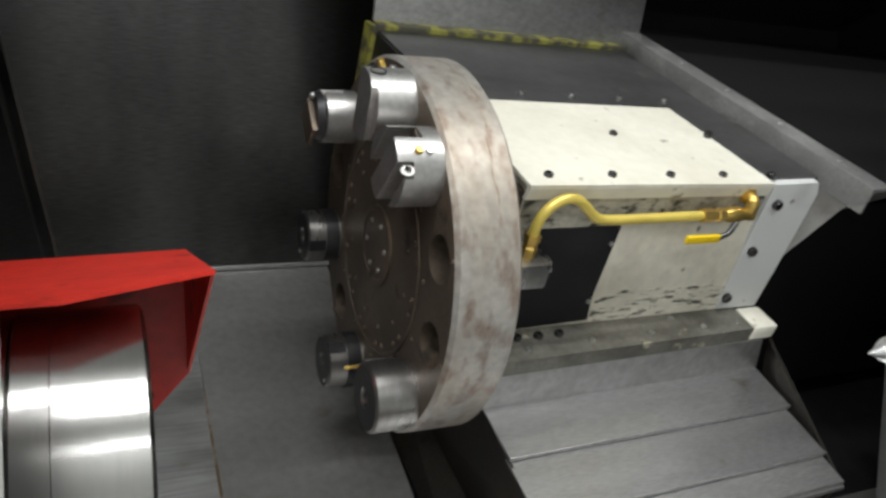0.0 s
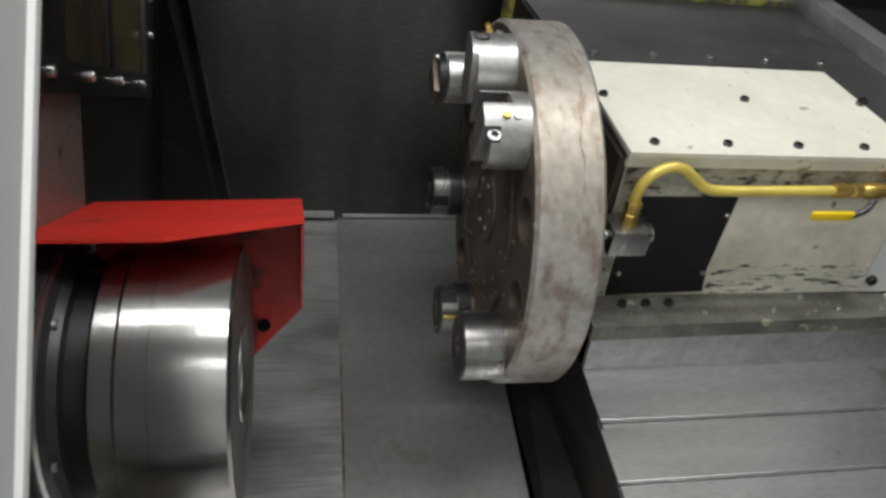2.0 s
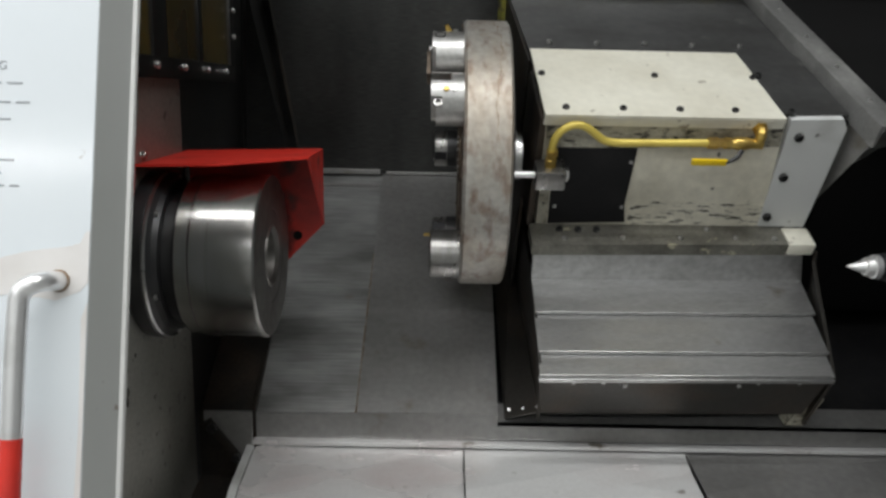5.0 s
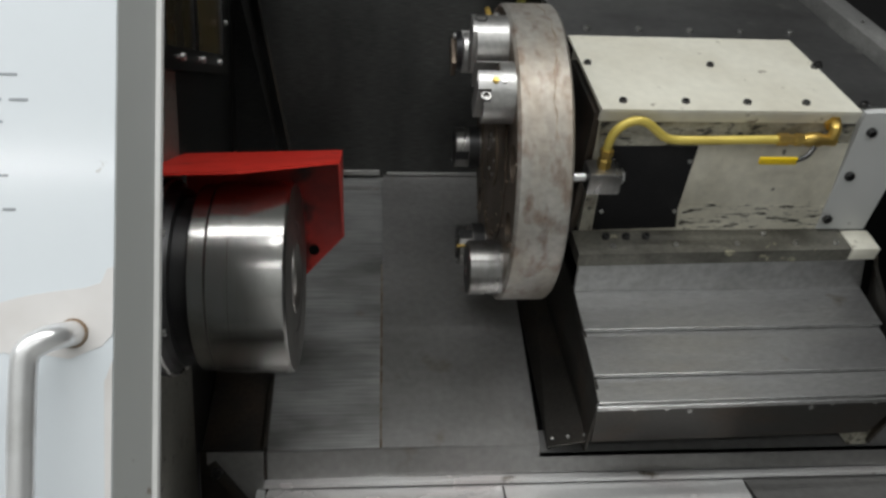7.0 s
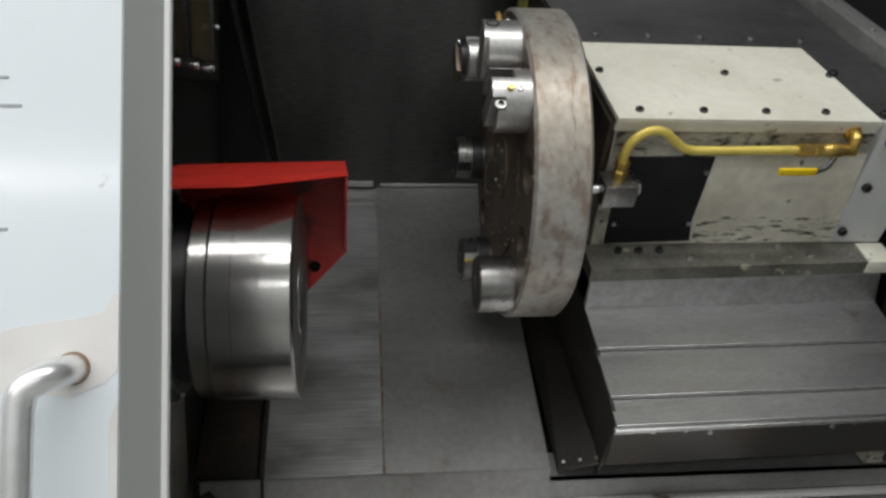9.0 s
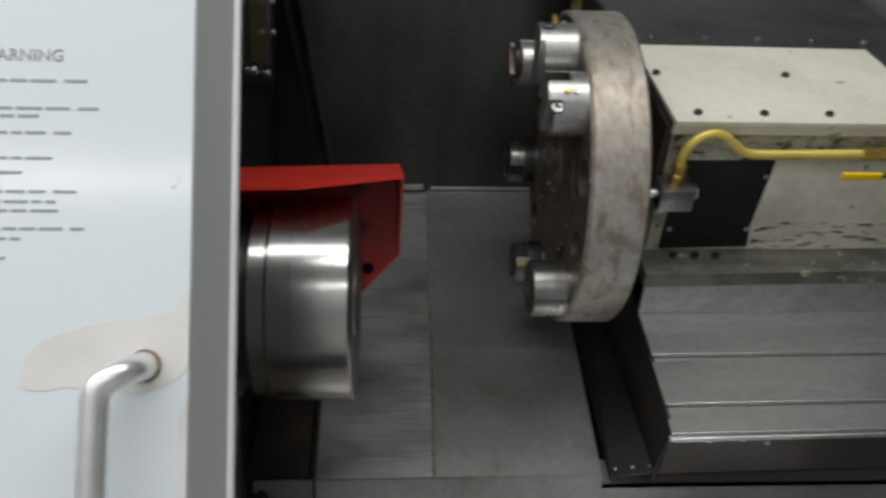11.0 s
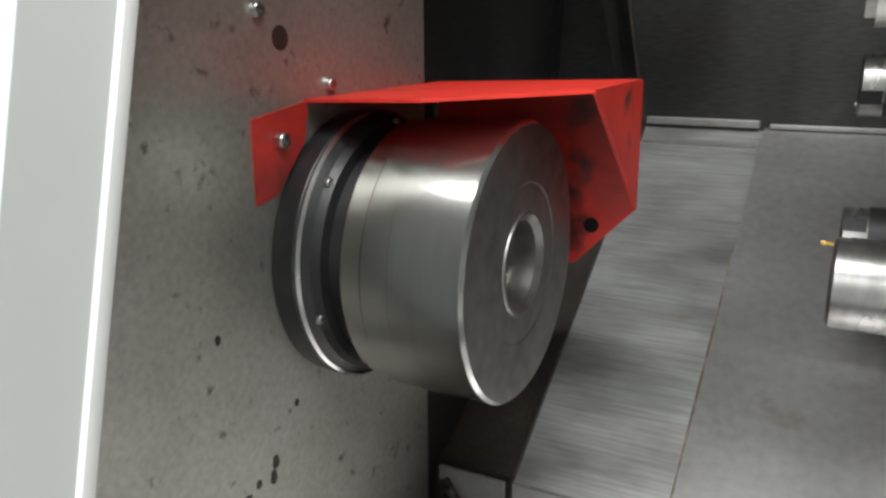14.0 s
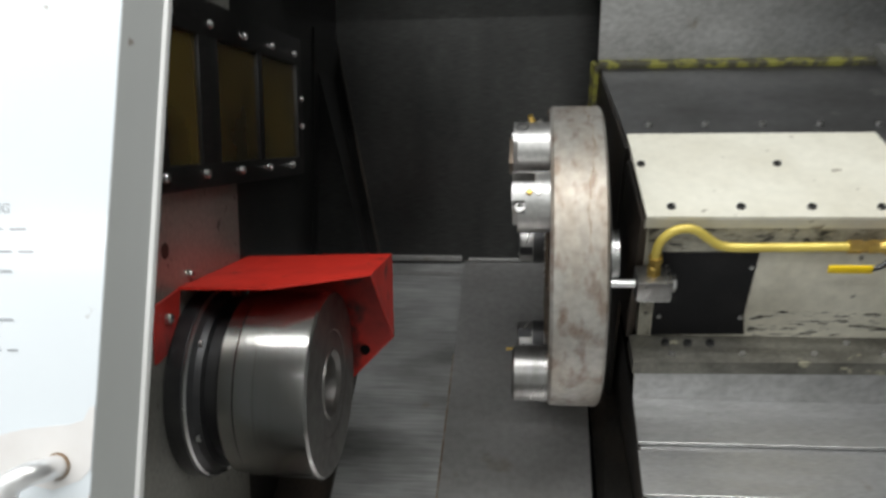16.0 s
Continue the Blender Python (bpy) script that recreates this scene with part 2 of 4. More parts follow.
def box(bm, x0, x1, y0, y1, z0, z1, bevel=0.0, m=None):
    geo = bmesh.ops.create_cube(bm, size=1)
    verts = geo["verts"]
    bmesh.ops.transform(bm, verts=verts, matrix=Matrix.Translation(((x0 + x1) / 2, (y0 + y1) / 2, (z0 + z1) / 2)) @ Matrix.Diagonal((x1 - x0, y1 - y0, z1 - z0, 1)))
    if bevel:
        edges = list({e for v in verts for e in v.link_edges})
        out = bmesh.ops.bevel(bm, geom=edges, offset=bevel, segments=2, affect="EDGES", profile=0.6)
        verts = list({v for f in out["faces"] for v in f.verts} | {v for v in verts if v.is_valid})
    if m is not None:
        bmesh.ops.transform(bm, verts=verts, matrix=m)
    return bm


def slab(bm, outline, normal, depth):
    """A plate: a flat outline of 3D points, made thick along the given direction."""
    off = Vector(normal).normalized() * depth
    a = [bm.verts.new(Vector(p)) for p in outline]
    b = [bm.verts.new(Vector(p) + off) for p in outline]
    bm.faces.new(a)
    bm.faces.new(list(reversed(b)))
    for n in range(len(a)):
        k = (n + 1) % len(a)
        bm.faces.new((a[n], b[n], b[k], a[k]))
    return bm


def lathe(bm, profile, axis=(0, 0, 0), segments=64, m=None):
    """A turned body about the x axis: a profile of (x, radius); radius 0 closes it."""
    rings = []
    for x, r in profile:
        if r <= 1e-6:
            rings.append([bm.verts.new((axis[0] + x, axis[1], axis[2]))])
        else:
            rings.append([bm.verts.new((axis[0] + x, axis[1] + r * math.cos(a), axis[2] + r * math.sin(a)))
                          for a in (2 * math.pi * k / segments for k in range(segments))])
    for a, b in zip(rings, rings[1:]):
        for k in range(segments):
            j = (k + 1) % segments
            if len(a) == 1 and len(b) == 1:
                continue
            if len(a) == 1:
                bm.faces.new((a[0], b[k], b[j]))
            elif len(b) == 1:
                bm.faces.new((a[k], b[0], a[j]))
            else:
                bm.faces.new((a[k], b[k], b[j], a[j]))
    if m is not None:
        bmesh.ops.transform(bm, verts=[v for ring in rings for v in ring], matrix=m)
    return bm


def sweep(bm, points, radius, segments=14):
    """A round tube along a path whose corners are smoothed."""
    pts = [Vector(p) for p in points]
    for _ in range(2):
        cut = [pts[0]]
        for a, b in zip(pts, pts[1:]):
            cut += [a.lerp(b, 0.25), a.lerp(b, 0.75)]
        pts = cut + [pts[-1]]
    up = Vector((0, 0, 1))
    rings = []
    side = None
    for n, p in enumerate(pts):
        d = (pts[min(n + 1, len(pts) - 1)] - pts[max(n - 1, 0)]).normalized()
        side = (d.cross(up) if side is None else side - d * side.dot(d))
        if side.length < 1e-4:
            side = d.cross(Vector((0, 1, 0)))
        side.normalize()
        other = d.cross(side)
        rings.append([bm.verts.new(p + radius * (math.cos(a) * side + math.sin(a) * other))
                      for a in (2 * math.pi * k / segments for k in range(segments))])
    for a, b in zip(rings, rings[1:]):
        for k in range(segments):
            j = (k + 1) % segments
            bm.faces.new((a[k], a[j], b[j], b[k]))
    bm.faces.new(rings[0])
    bm.faces.new(list(reversed(rings[-1])))
    return bm


def bolt_mesh(name, radius, height, socket=True):
    """A cap screw that stands along +z, with a hexagon socket in its head."""
    bm = bmesh.new()
    n = 18
    def ring(r, z, count=n):
        return [bm.verts.new((r * math.cos(2 * math.pi * k / count), r * math.sin(2 * math.pi * k / count), z)) for k in range(count)]
    rings = [ring(radius, 0), ring(radius, height * 0.8), ring(radius * 0.88, height)]
    if socket:
        rings += [ring(radius * 0.5, height), ring(radius * 0.46, height * 0.35)]
    for a, b in zip(rings, rings[1:]):
        for k in range(n):
            j = (k + 1) % n
            bm.faces.new((a[k], a[j], b[j], b[k]))
    bm.faces.new(rings[-1])
    data = mesh_of(name, bm)
    smooth_by_angle(data)
    return data


BOLT = bolt_mesh("bolt", 0.0085, 0.008)
BOLT.materials.append(MAT["bolt"])
BOLT_SMALL = bolt_mesh("bolt_small", 0.0048, 0.004)
BOLT_SMALL.materials.append(MAT["bolt_bright"])
BOLT_DARK = bolt_mesh("bolt_dark", 0.0048, 0.003)
BOLT_DARK.materials.append(MAT["face"])
BOLT_BRIGHT = bolt_mesh("bolt_bright", 0.0075, 0.008)
BOLT_BRIGHT.materials.append(MAT["bolt_bright"])


def bolt(parent, x, y, z, rx=0, ry=0, rz=0, data=None, name="bolt", scale=1.0):
    ob = new(name, data or BOLT)
    ob.parent = parent
    ob.matrix_local = pose(x, y, z, rx, ry, rz) @ Matrix.Scale(scale, 4)
    return ob


# the slanted frame of the carriage: x along the spindle, y up the slant, z off the slant
SLANT = pose(0.030, 0.003, 1.3035, 29.5, 0, 2.0)
# the sloping bed: x along the spindle, y up the slope, z off it
BED = pose(0, 0.074, 0.586, 31.3)

# ---------------------------------------------------------------- the setting


def structure(name, bm, mat, label, m=None, smooth=False):
    ob = part(name, bm, mat, None, "", smooth)
    if m is not None:
        ob.matrix_world = m
    return tagged(ob, label, name.rsplit("_", 1)[0].replace("_", " "), kind="structure")


STAINS = ((-0.314, 0.784, 0.006, 0.009), (-0.319, 0.767, 0.006, 0.010), (-0.344, 0.771, 0.005, 0.006), (-0.364, 0.762, 0.009, 0.006), (-0.388, 0.960, 0.004, 0.006), (-0.271, 0.840, 0.004, 0.005))
# headstock wall: front sheet and a darker sheet behind the seam
wall = structure("wall_1", slab(bmesh.new(), [(-0.79, -0.78, 0.2), (-0.79, 0.045, 0.2), (-0.79, 0.045, 2.3), (-0.79, -0.19, 2.3)], (-1, 0, 0), 0.06), "wall_grey", "spotted grey sheet-steel wall round the spindle")
for y, z, w, h in STAINS:
    bm = lathe(bmesh.new(), [(0.0, 1.0), (0.0008, 0.9), (0.001, 0.0)], segments=14)
    for v in bm.verts:
        v.co.y *= 1 + 0.25 * math.sin(9 * v.co.z + 40 * y)
    bmesh.ops.transform(bm, verts=bm.verts, matrix=Matrix.Translation((-0.7902, y, z)) @ Matrix.Diagonal((1, w, h, 1)))
    part("stain", bm, "dark", wall, "dark oil stain")
structure("wall_2", box(bmesh.new(), -0.85, -0.793, 0.047, 0.88, 0.2, 2.3), "wall_black", "dark oily sheet-steel wall behind the spindle")
bm = slab(bmesh.new(), [(-0.79, 0.50, 0.6), (-0.59, 0.868, 0.6), (-0.787, 0.868, 1.70), (-0.79, 0.62, 1.72)], (-1, 0.3, 0), 0.02)
structure("wall_3", bm, "wall_black", "slanting dark sheet between headstock wall and back wall")
# Back wall split here: the shade of this end is put into its colour.
structure("wall_back_end", box(bmesh.new(), 0.722, 1.75, 0.87, 0.92, 0.2, 2.3), "void", "back wall at the tailstock end, its shade painted black")
structure("wall_back", box(bmesh.new(), -0.85, 0.72, 0.87, 0.92, 0.2, 2.3), "wall_black", "black oily sheet-steel back wall with wipe marks")
# End wall in the same flat black, standing in for shade.
structure("wall_right", box(bmesh.new(), 1.70, 1.76, -0.62, 0.87, 0.2, 2.3), "void", "end wall of the machine, painted black as if in shade")
# Unseen roof: its reach and grey set how much light gets inside.
structure("ceiling", box(bmesh.new(), -0.85, 1.76, 0.15, 0.92, 2.0, 2.04), "door_edge", "unseen grey sheet roof, added to close and shape the light inside")
bm = slab(bmesh.new(), [(-0.668, 0.862, 1.06), (-0.674, 0.862, 1.06), (-0.793, 0.862, 1.70), (-0.787, 0.862, 1.70)], (0, 1, 0), 0.006)
structure("trim_1", bm, "dark", "narrow seam strip on the back wall")
bm = box(bmesh.new(), -0.405, -0.06, 0.856, 0.87, 1.066, 1.076, 0.002)
box(bm, -0.665, -0.425, 0.854, 0.87, 1.066, 1.082, 0.002)
structure("trim_2", bm, "cover_dull", "bright sealing strip between back wall and way cover")

# sloping way covers
bm = slab(bmesh.new(), [(-0.656, 0, -0.007), (-0.405, 0, -0.007), (-0.405, 0.925, -0.007), (-0.670, 0.925, -0.007)], (0, 0, -1), 0.012)
structure("floor_1", bm, "cover", "scraped sloping steel way cover beneath the spindle", BED)
# Pit drawn as a shallow strip; its darkness is put into the colour.
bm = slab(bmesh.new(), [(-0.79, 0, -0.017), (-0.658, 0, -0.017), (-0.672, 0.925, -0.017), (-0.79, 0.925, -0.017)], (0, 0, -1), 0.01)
structure("floor_4", bm, "dark", "recessed strip beside the headstock wall, its pit darkness in the colour", BED)
bm = slab(bmesh.new(), [(-0.4215, 0.002, -0.006), (-0.417, 0.002, 0.0005), (-0.4155, 0.55, 0.0005), (-0.420, 0.55, -0.006)], (0, 0, -1), 0.003)
structure("trim_6", bm, "rust", "rusty seam line between the way covers", BED)
bm = box(bmesh.new(), -0.665, -0.425, 0.862, 0.874, -0.007, 0.0, 0.002)
structure("trim_3", bm, "cover_dull", "narrow steel bar across the way cover", BED)
bm = slab(bmesh.new(), [(-0.662, 0, 0.003), (-0.654, 0, 0.003), (-0.668, 0.92, 0.003), (-0.676, 0.92, 0.003)], (0, 0, -1), 0.010)
structure("trim_4", bm, "dark", "folded edge running up the way cover", BED)
bm = slab(bmesh.new(), [(-0.417, -0.002, 0.0), (-0.083, -0.002, 0.0), (-0.076, 0.925, 0.0), (-0.416, 0.925, 0.0)], (0, 0, -1), 0.006)
structure("floor_2", bm, "cover_dull", "dull brownish telescopic steel way cover", BED)
# Bed under the carriage: the shade there is painted into the black colour.
bm = slab(bmesh.new(), [(-0.10, -0.02, -0.055), (1.70, -0.02, -0.055), (1.70, 0.925, -0.055), (-0.10, 0.925, -0.055)], (0, 0, -1), 0.01)
structure("floor_3", bm, "black", "steel bed under the carriage, its shade painted black", BED)
# front lip, seam strip and trays
bm = slab(bmesh.new(), [(-0.654, 0.070, 0.518), (-0.083, 0.070, 0.522), (-0.083, 0.070, 0.585), (-0.654, 0.070, 0.580)], (0, 1, 0), 0.02)
structure("skirt_1", bm, "cover_dull", "short upright steel lip below the way cover")
bm = slab(bmesh.new(), [(-0.083, 0.070, 0.522), (1.70, 0.070, 0.522), (1.70, 0.070, 0.568), (-0.083, 0.070, 0.568)], (0, 1, 0), 0.02)
slab(bm, [(-0.083, 0.070, 0.568), (1.70, 0.070, 0.568), (1.70, 0.13, 0.59), (-0.083, 0.13, 0.59)], (0, 0, -1), 0.01)
structure("skirt_2", bm, "cover_dull", "low steel lip below the carriage")
bm = box(bmesh.new(), -0.66, 1.70, 0.048, 0.072, 0.510, 0.520, 0.003)
structure("trim_5", bm, "tray", "bright sealing strip along the chip trays")
# The fourth panel's dark colour stands in for the shade at that end.
for n, (a, b, mat) in enumerate(((-0.652, -0.1645, "tray"), (-0.1615, 0.3585, "tray"), (0.3615, 0.86, "cover_dull"), (0.863, 1.70, "dark"))):
    bm = slab(bmesh.new(), [(a, 0.05, 0.506), (b, 0.05, 0.506), (b, -0.10, 0.485), (b, -0.62, 0.30), (a, -0.62, 0.30), (a, -0.10, 0.485)], (0, 0, -1), 0.01)
    structure("tray_%d" % (n + 1), bm, mat, "sloping steel chip tray panel with stains", smooth=False)
bm = slab(bmesh.new(), [(-0.79, 0.070, 0.585), (-0.655, 0.070, 0.585), (-0.655, 0.070, 0.42), (-0.79, 0.070, 0.42)], (0, 1, 0), 0.01)
slab(bm, [(-0.79, 0.070, 0.42), (-0.655, 0.070, 0.42), (-0.66, -0.62, 0.30), (-0.79, -0.62, 0.30)], (0, 0, -1), 0.01)
structure("tray_5", bm, "dark", "dark chute under the spindle")
bm = slab(bmesh.new(), [(-0.672, 0.046, 0.511), (-0.654, 0.046, 0.511), (-0.654, -0.10, 0.489), (-0.672, -0.10, 0.489)], (0, 0, -1), 0.012)
slab(bm, [(-0.672, -0.10, 0.489), (-0.654, -0.10, 0.489), (-0.654, -0.61, 0.308), (-0.672, -0.61, 0.308)], (0, 0, -1), 0.012)
structure("trim_7", bm, "flange", "pale folded edge of the chip tray")
# unseen panel beside the opening, added to block light from the right
structure("wall_front_right", slab(bmesh.new(), [(0.72, -0.85, 0.30), (1.76, -0.85, 0.30), (1.76, -0.30, 2.0), (0.72, -0.30, 2.0)], (0, -1, 0), 0.03), "door", "unseen front panel, added to keep light off the right side")
# front apron below the opening, room round the machine
structure("wall_front", box(bmesh.new(), -2.2, 2.2, -0.70, -0.62, 0.0, 0.60), "door_edge", "low front apron of the machine")
structure("ground", box(bmesh.new(), -9, 7, -6.5, 3, -0.1, 0.0), "concrete", "grey concrete shop floor")
structure("wall_shop_1", box(bmesh.new(), -9, 7, -6.6, -6.5, 0, 4.3), "shop", "plain painted shop wall")
structure("wall_shop_2", box(bmesh.new(), -9.1, -9, -6.5, 3, 0, 4.3), "shop", "plain painted shop wall")
structure("wall_shop_3", box(bmesh.new(), 7, 7.1, -6.5, 3, 0, 4.3), "shop", "plain painted shop wall")
structure("wall_shop_4", box(bmesh.new(), -9, 7, 3, 3.1, 0, 4.3), "shop", "plain painted shop wall")
structure("ceiling_shop", box(bmesh.new(), -9, 7, -6.5, 3, 4.3, 4.4), "shop", "plain shop ceiling")

# ---------------------------------------------------------------- shop lights
for lx, ly, lz in LAMPS:
    lamp = thing("ceiling_light", "long white fluorescent fitting hung below the shop ceiling", "ceiling light", pose(lx, ly, lz), "shop lights")
    part("housing", box(bmesh.new(), -4.55, 4.55, -0.10, 0.10, -0.05, 0.0, 0.01), "flange", lamp)
    part("hanger", box(bmesh.new(), -1.6, -1.58, -0.01, 0.01, 0.0, 0.4), "bolt_bright", lamp)
    part("hanger", box(bmesh.new(), 1.58, 1.6, -0.01, 0.01, 0.0, 0.4), "bolt_bright", lamp)

# ---------------------------------------------------------------- chuck
AXIS_Y, AXIS_Z = -0.137, 1.006
chuck = thing("chuck", "bare turned-steel chuck body on the spindle nose", "chuck", pose(0.0115, AXIS_Y, AXIS_Z))
R = 0.162
bm = lathe(bmesh.new(), [(-0.69, 0.0), (-0.69, 0.150), (-0.69, R - 0.003), (-0.688, R - 0.001), (-0.657, R - 0.001), (-0.656, R), (-0.575, R), (-0.571, R - 0.004)], segments=128)
part("body", bm, "chuck", chuck)
bm = lathe(bmesh.new(), [(-0.571, R - 0.004), (-0.5705, 0.150), (-0.5716, 0.136), (-0.5707, 0.124), (-0.5717, 0.112), (-0.5708, 0.102), (-0.571, 0.094), (-0.5722, 0.092), (-0.5714, 0.076), (-0.5722, 0.062)], segments=128)
part("front_face", bm, "chuck_face", chuck, "dull front face with turned rings")
bm = lathe(bmesh.new(), [(-0.5722, 0.062), (-0.570, 0.061), (-0.570, 0.057), (-0.577, 0.049), (-0.605, 0.047), (-0.605, 0.036), (-0.64, 0.034), (-0.67, 0.034), (-0.67, 0.0)], segments=96)
part("bore", bm, "chuck_face", chuck, "turned through bore")
bm = lathe(bmesh.new(), [(-0.72, 0.0), (-0.72, R - 0.010), (-0.716, R - 0.006), (-0.693, R - 0.006), (-0.69, R - 0.009), (-0.69, 0.0)], segments=128)
part("rear_ring", bm, "chuck", chuck)
bm = lathe(bmesh.new(), [(-0.755, 0.134), (-0.72, 0.134)], segments=96)
part("groove", bm, "holder_dark", chuck, "dark groove behind the body")
bm = lathe(bmesh.new(), [(-0.803, 0.160), (-0.800, 0.164), (-0.772, 0.166), (-0.767, 0.162), (-0.758, 0.152), (-0.748, 0.148), (-0.745, 0.12)], segments=128)
ring = part("spindle_flange", bm, "holder_dark", chuck, "black oxide spindle flange")
for k in range(6):
    a = radians(60 * k + 20)
    bolt(ring, -0.757, 0.151 * math.cos(a), 0.151 * math.sin(a), 0, 90, 0, BOLT_SMALL, scale=1.2)
bm = lathe(bmesh.new(), [(-0.770, 0.1645), (-0.767, 0.1655), (-0.764, 0.162)], segments=128)
part("bright_edge", bm, "steel", ring, "polished edge")

# ---------------------------------------------------------------- red guard over the chuck
guard = thing("chuck_guard", "chipped red-enamelled sheet-steel guard over the chuck", "guard")
T = 0.004
bm = slab(bmesh.new(), [(-0.789, -0.229, 1.190), (-0.632, -0.246, 1.196), (-0.484, -0.146, 1.203), (-0.492, 0.084, 1.203), (-0.789, 0.084, 1.194)], (0, 0, -1), T)
part("top", bm, "red", guard, smooth=False)
# Back sheet: the top's shadow is put into its darker red, with real grime.
bm = slab(bmesh.new(), [(-0.789, 0.084, 1.190), (-0.492, 0.084, 1.199), (-0.490, 0.080, 1.034), (-0.571, 0.080, 0.951), (-0.64, 0.080, 0.93), (-0.789, 0.080, 0.93)], (0, 1, 0), T)
back = part("back", bm, "red_grime_shade", guard, smooth=False)
bm = bmesh.new()
lathe(bm, [(-0.0015, 0.0), (-0.0015, 0.0105), (0.0, 0.0105)], m=pose(-0.549, 0.0775, 1.007, 0, 0, 90), segments=24)
part("hole", bm, "void", back, "round dark hole")
bm = slab(bmesh.new(), [(-0.484, -0.144, 1.201), (-0.492, 0.084, 1.201), (-0.490, 0.082, 1.034)], (-1, 0, 0), T)
side = part("gusset", bm, "red", guard, smooth=False)
bm = slab(bmesh.new(), [(-0.786, -0.318, 1.175), (-0.786, -0.318, 1.086), (-0.786, -0.285, 1.092), (-0.786, -0.235, 1.145), (-0.786, -0.226, 1.188)], (-1, 0, 0), T)
tab = part("tab", bm, "red_grime_shade", guard, "rubbed red fixing tab", smooth=False)
bolt(tab, -0.785, -0.280, 1.150, 0, 90, 0, BOLT_BRIGHT, scale=1.15)
# ---------------------------------------------------------------- headstock wall: window, bolts, stains
window = thing("inspection_window", "dark-framed window with stained amber panes, bolted to the wall", "window")
bm = bmesh.new()
box(bm, -0.790, -0.772, -0.31, 0.44, 1.346, 1.388, 0.003)
box(bm, -0.790, -0.772, -0.31, 0.44, 1.603, 1.665, 0.003)
for a, b in ((-0.31, -0.265), (-0.140, -0.060), (0.140, 0.168), (0.400, 0.44)):
    box(bm, -0.790, -0.7725, a, b, 1.385, 1.606, 0.003)
frame_part = part("window_frame", bm, "wall_black", window)
for a, b in ((-0.265, -0.140), (-0.060, 0.140), (0.168, 0.400)):
    part("pane", box(bmesh.new(), -0.786, -0.780, a, b, 1.388, 1.603), "amber", window)
for y in (-0.288, -0.136, 0.026, 0.185, 0.339):
    bolt(frame_part, -0.772, y, 1.371, 0, 90, 0, BOLT_BRIGHT)
    bolt(frame_part, -0.772, y + 0.04, 1.625, 0, 90, 0, BOLT_BRIGHT, scale=0.9)
for z in (1.46, 1.525):
    bolt(frame_part, -0.772, 0.425, z, 0, 90, 0, BOLT_BRIGHT, scale=0.85)
for y, z in ((-0.301, 1.282), (-0.182, 1.204)):
    ob = new("wall_bolt", BOLT_BRIGHT)
    ob.matrix_world = pose(-0.79, y, z, 0, 90, 0)
    tagged(ob, "small zinc-plated cap screw in the grey wall", "bolt", "bolts in the headstock wall")
bm = bmesh.new()
lathe(bm, [(0.0, 0.0), (0.0, 0.013), (0.001, 0.013), (0.0015, 0.0)], segments=28, m=pose(-0.7905, -0.264, 1.255))
tagged(part("blanking_plug", bm, "dark"), "dark round blanking plug in the grey wall", "plug")

# ---------------------------------------------------------------- foot bracket beside the way cover
bracket = thing("slotted_bracket", "stained grey sheet bracket with a slotted arm and bolts", "bracket")
bm = slab(bmesh.new(), [(-0.770, 0.046, 0.594), (-0.658, 0.046, 0.594), (-0.658, 0.046, 0.45), (-0.682, 0.046, 0.45), (-0.770, 0.046, 0.57)], (0, 1, 0), 0.006)
part("plate", bm, "cover_dull", bracket, smooth=False)
bm = box(bmesh.new(), -0.070, 0.070, -0.006, 0.0, -0.011, 0.011, 0.003)
arm = part("arm", bm, "dark", bracket)
arm.matrix_local = pose(-0.720, 0.045, 0.517, 0, 53.6, 0)
for d in (-0.048, 0.045):
    bolt(arm, d, -0.006, 0, 90, 0, 0, BOLT, scale=1.3)

# ---------------------------------------------------------------- turret disc
TY, TZ, TX, TR, TT = 0.173, 1.189, -0.185, 0.301, 0.0985
FIRST = 178.9
HOLE_R, PITCH_R = 0.034, 0.2465
TOOLS = {58.9: "insert", 118.9: "notched", 148.9: "slotted", 238.9: "boring", 298.9: "dark", 358.9: "dark"}
turret = thing("tool_turret", "round twelve-station tool turret, oxidised brown face and rust-stained rim", "tool turret", pose(TX, TY, TZ))


def circle(bm, r, x, cy=0.0, cz=0.0, count=48):
    return [bm.verts.new((x, cy + r * math.cos(2 * math.pi * k / count), cz + r * math.sin(2 * math.pi * k / count))) for k in range(count)]


bm = bmesh.new()
loops = [circle(bm, TR - 0.006, 0, count=144)]
for k in range(12):
    a = radians(FIRST + 30 * k)
    loops.append(circle(bm, HOLE_R, 0, PITCH_R * math.cos(a), PITCH_R * math.sin(a), 36))
edges = [bm.edges.new((lp[n], lp[(n + 1) % len(lp)])) for lp in loops for n in range(len(lp))]
bmesh.ops.triangle_fill(bm, use_beauty=True, use_dissolve=False, edges=edges)
for lp in loops[1:]:
    deep = [bm.verts.new(v.co + Vector((0.07, 0, 0))) for v in lp]
    for n in range(len(lp)):
        k = (n + 1) % len(lp)
        bm.faces.new((lp[n], lp[k], deep[k], deep[n]))
    bm.faces.new(deep)
disc = part("disc", bm, "face", turret)
bm = lathe(bmesh.new(), [(0.0, TR - 0.006), (0.006, TR), (TT - 0.005, TR), (TT, TR - 0.005), (TT, 0.0)], segments=144)
part("rim", bm, "rim", turret, "rust-stained machined rim")
bm = bmesh.new()
rows_ = []
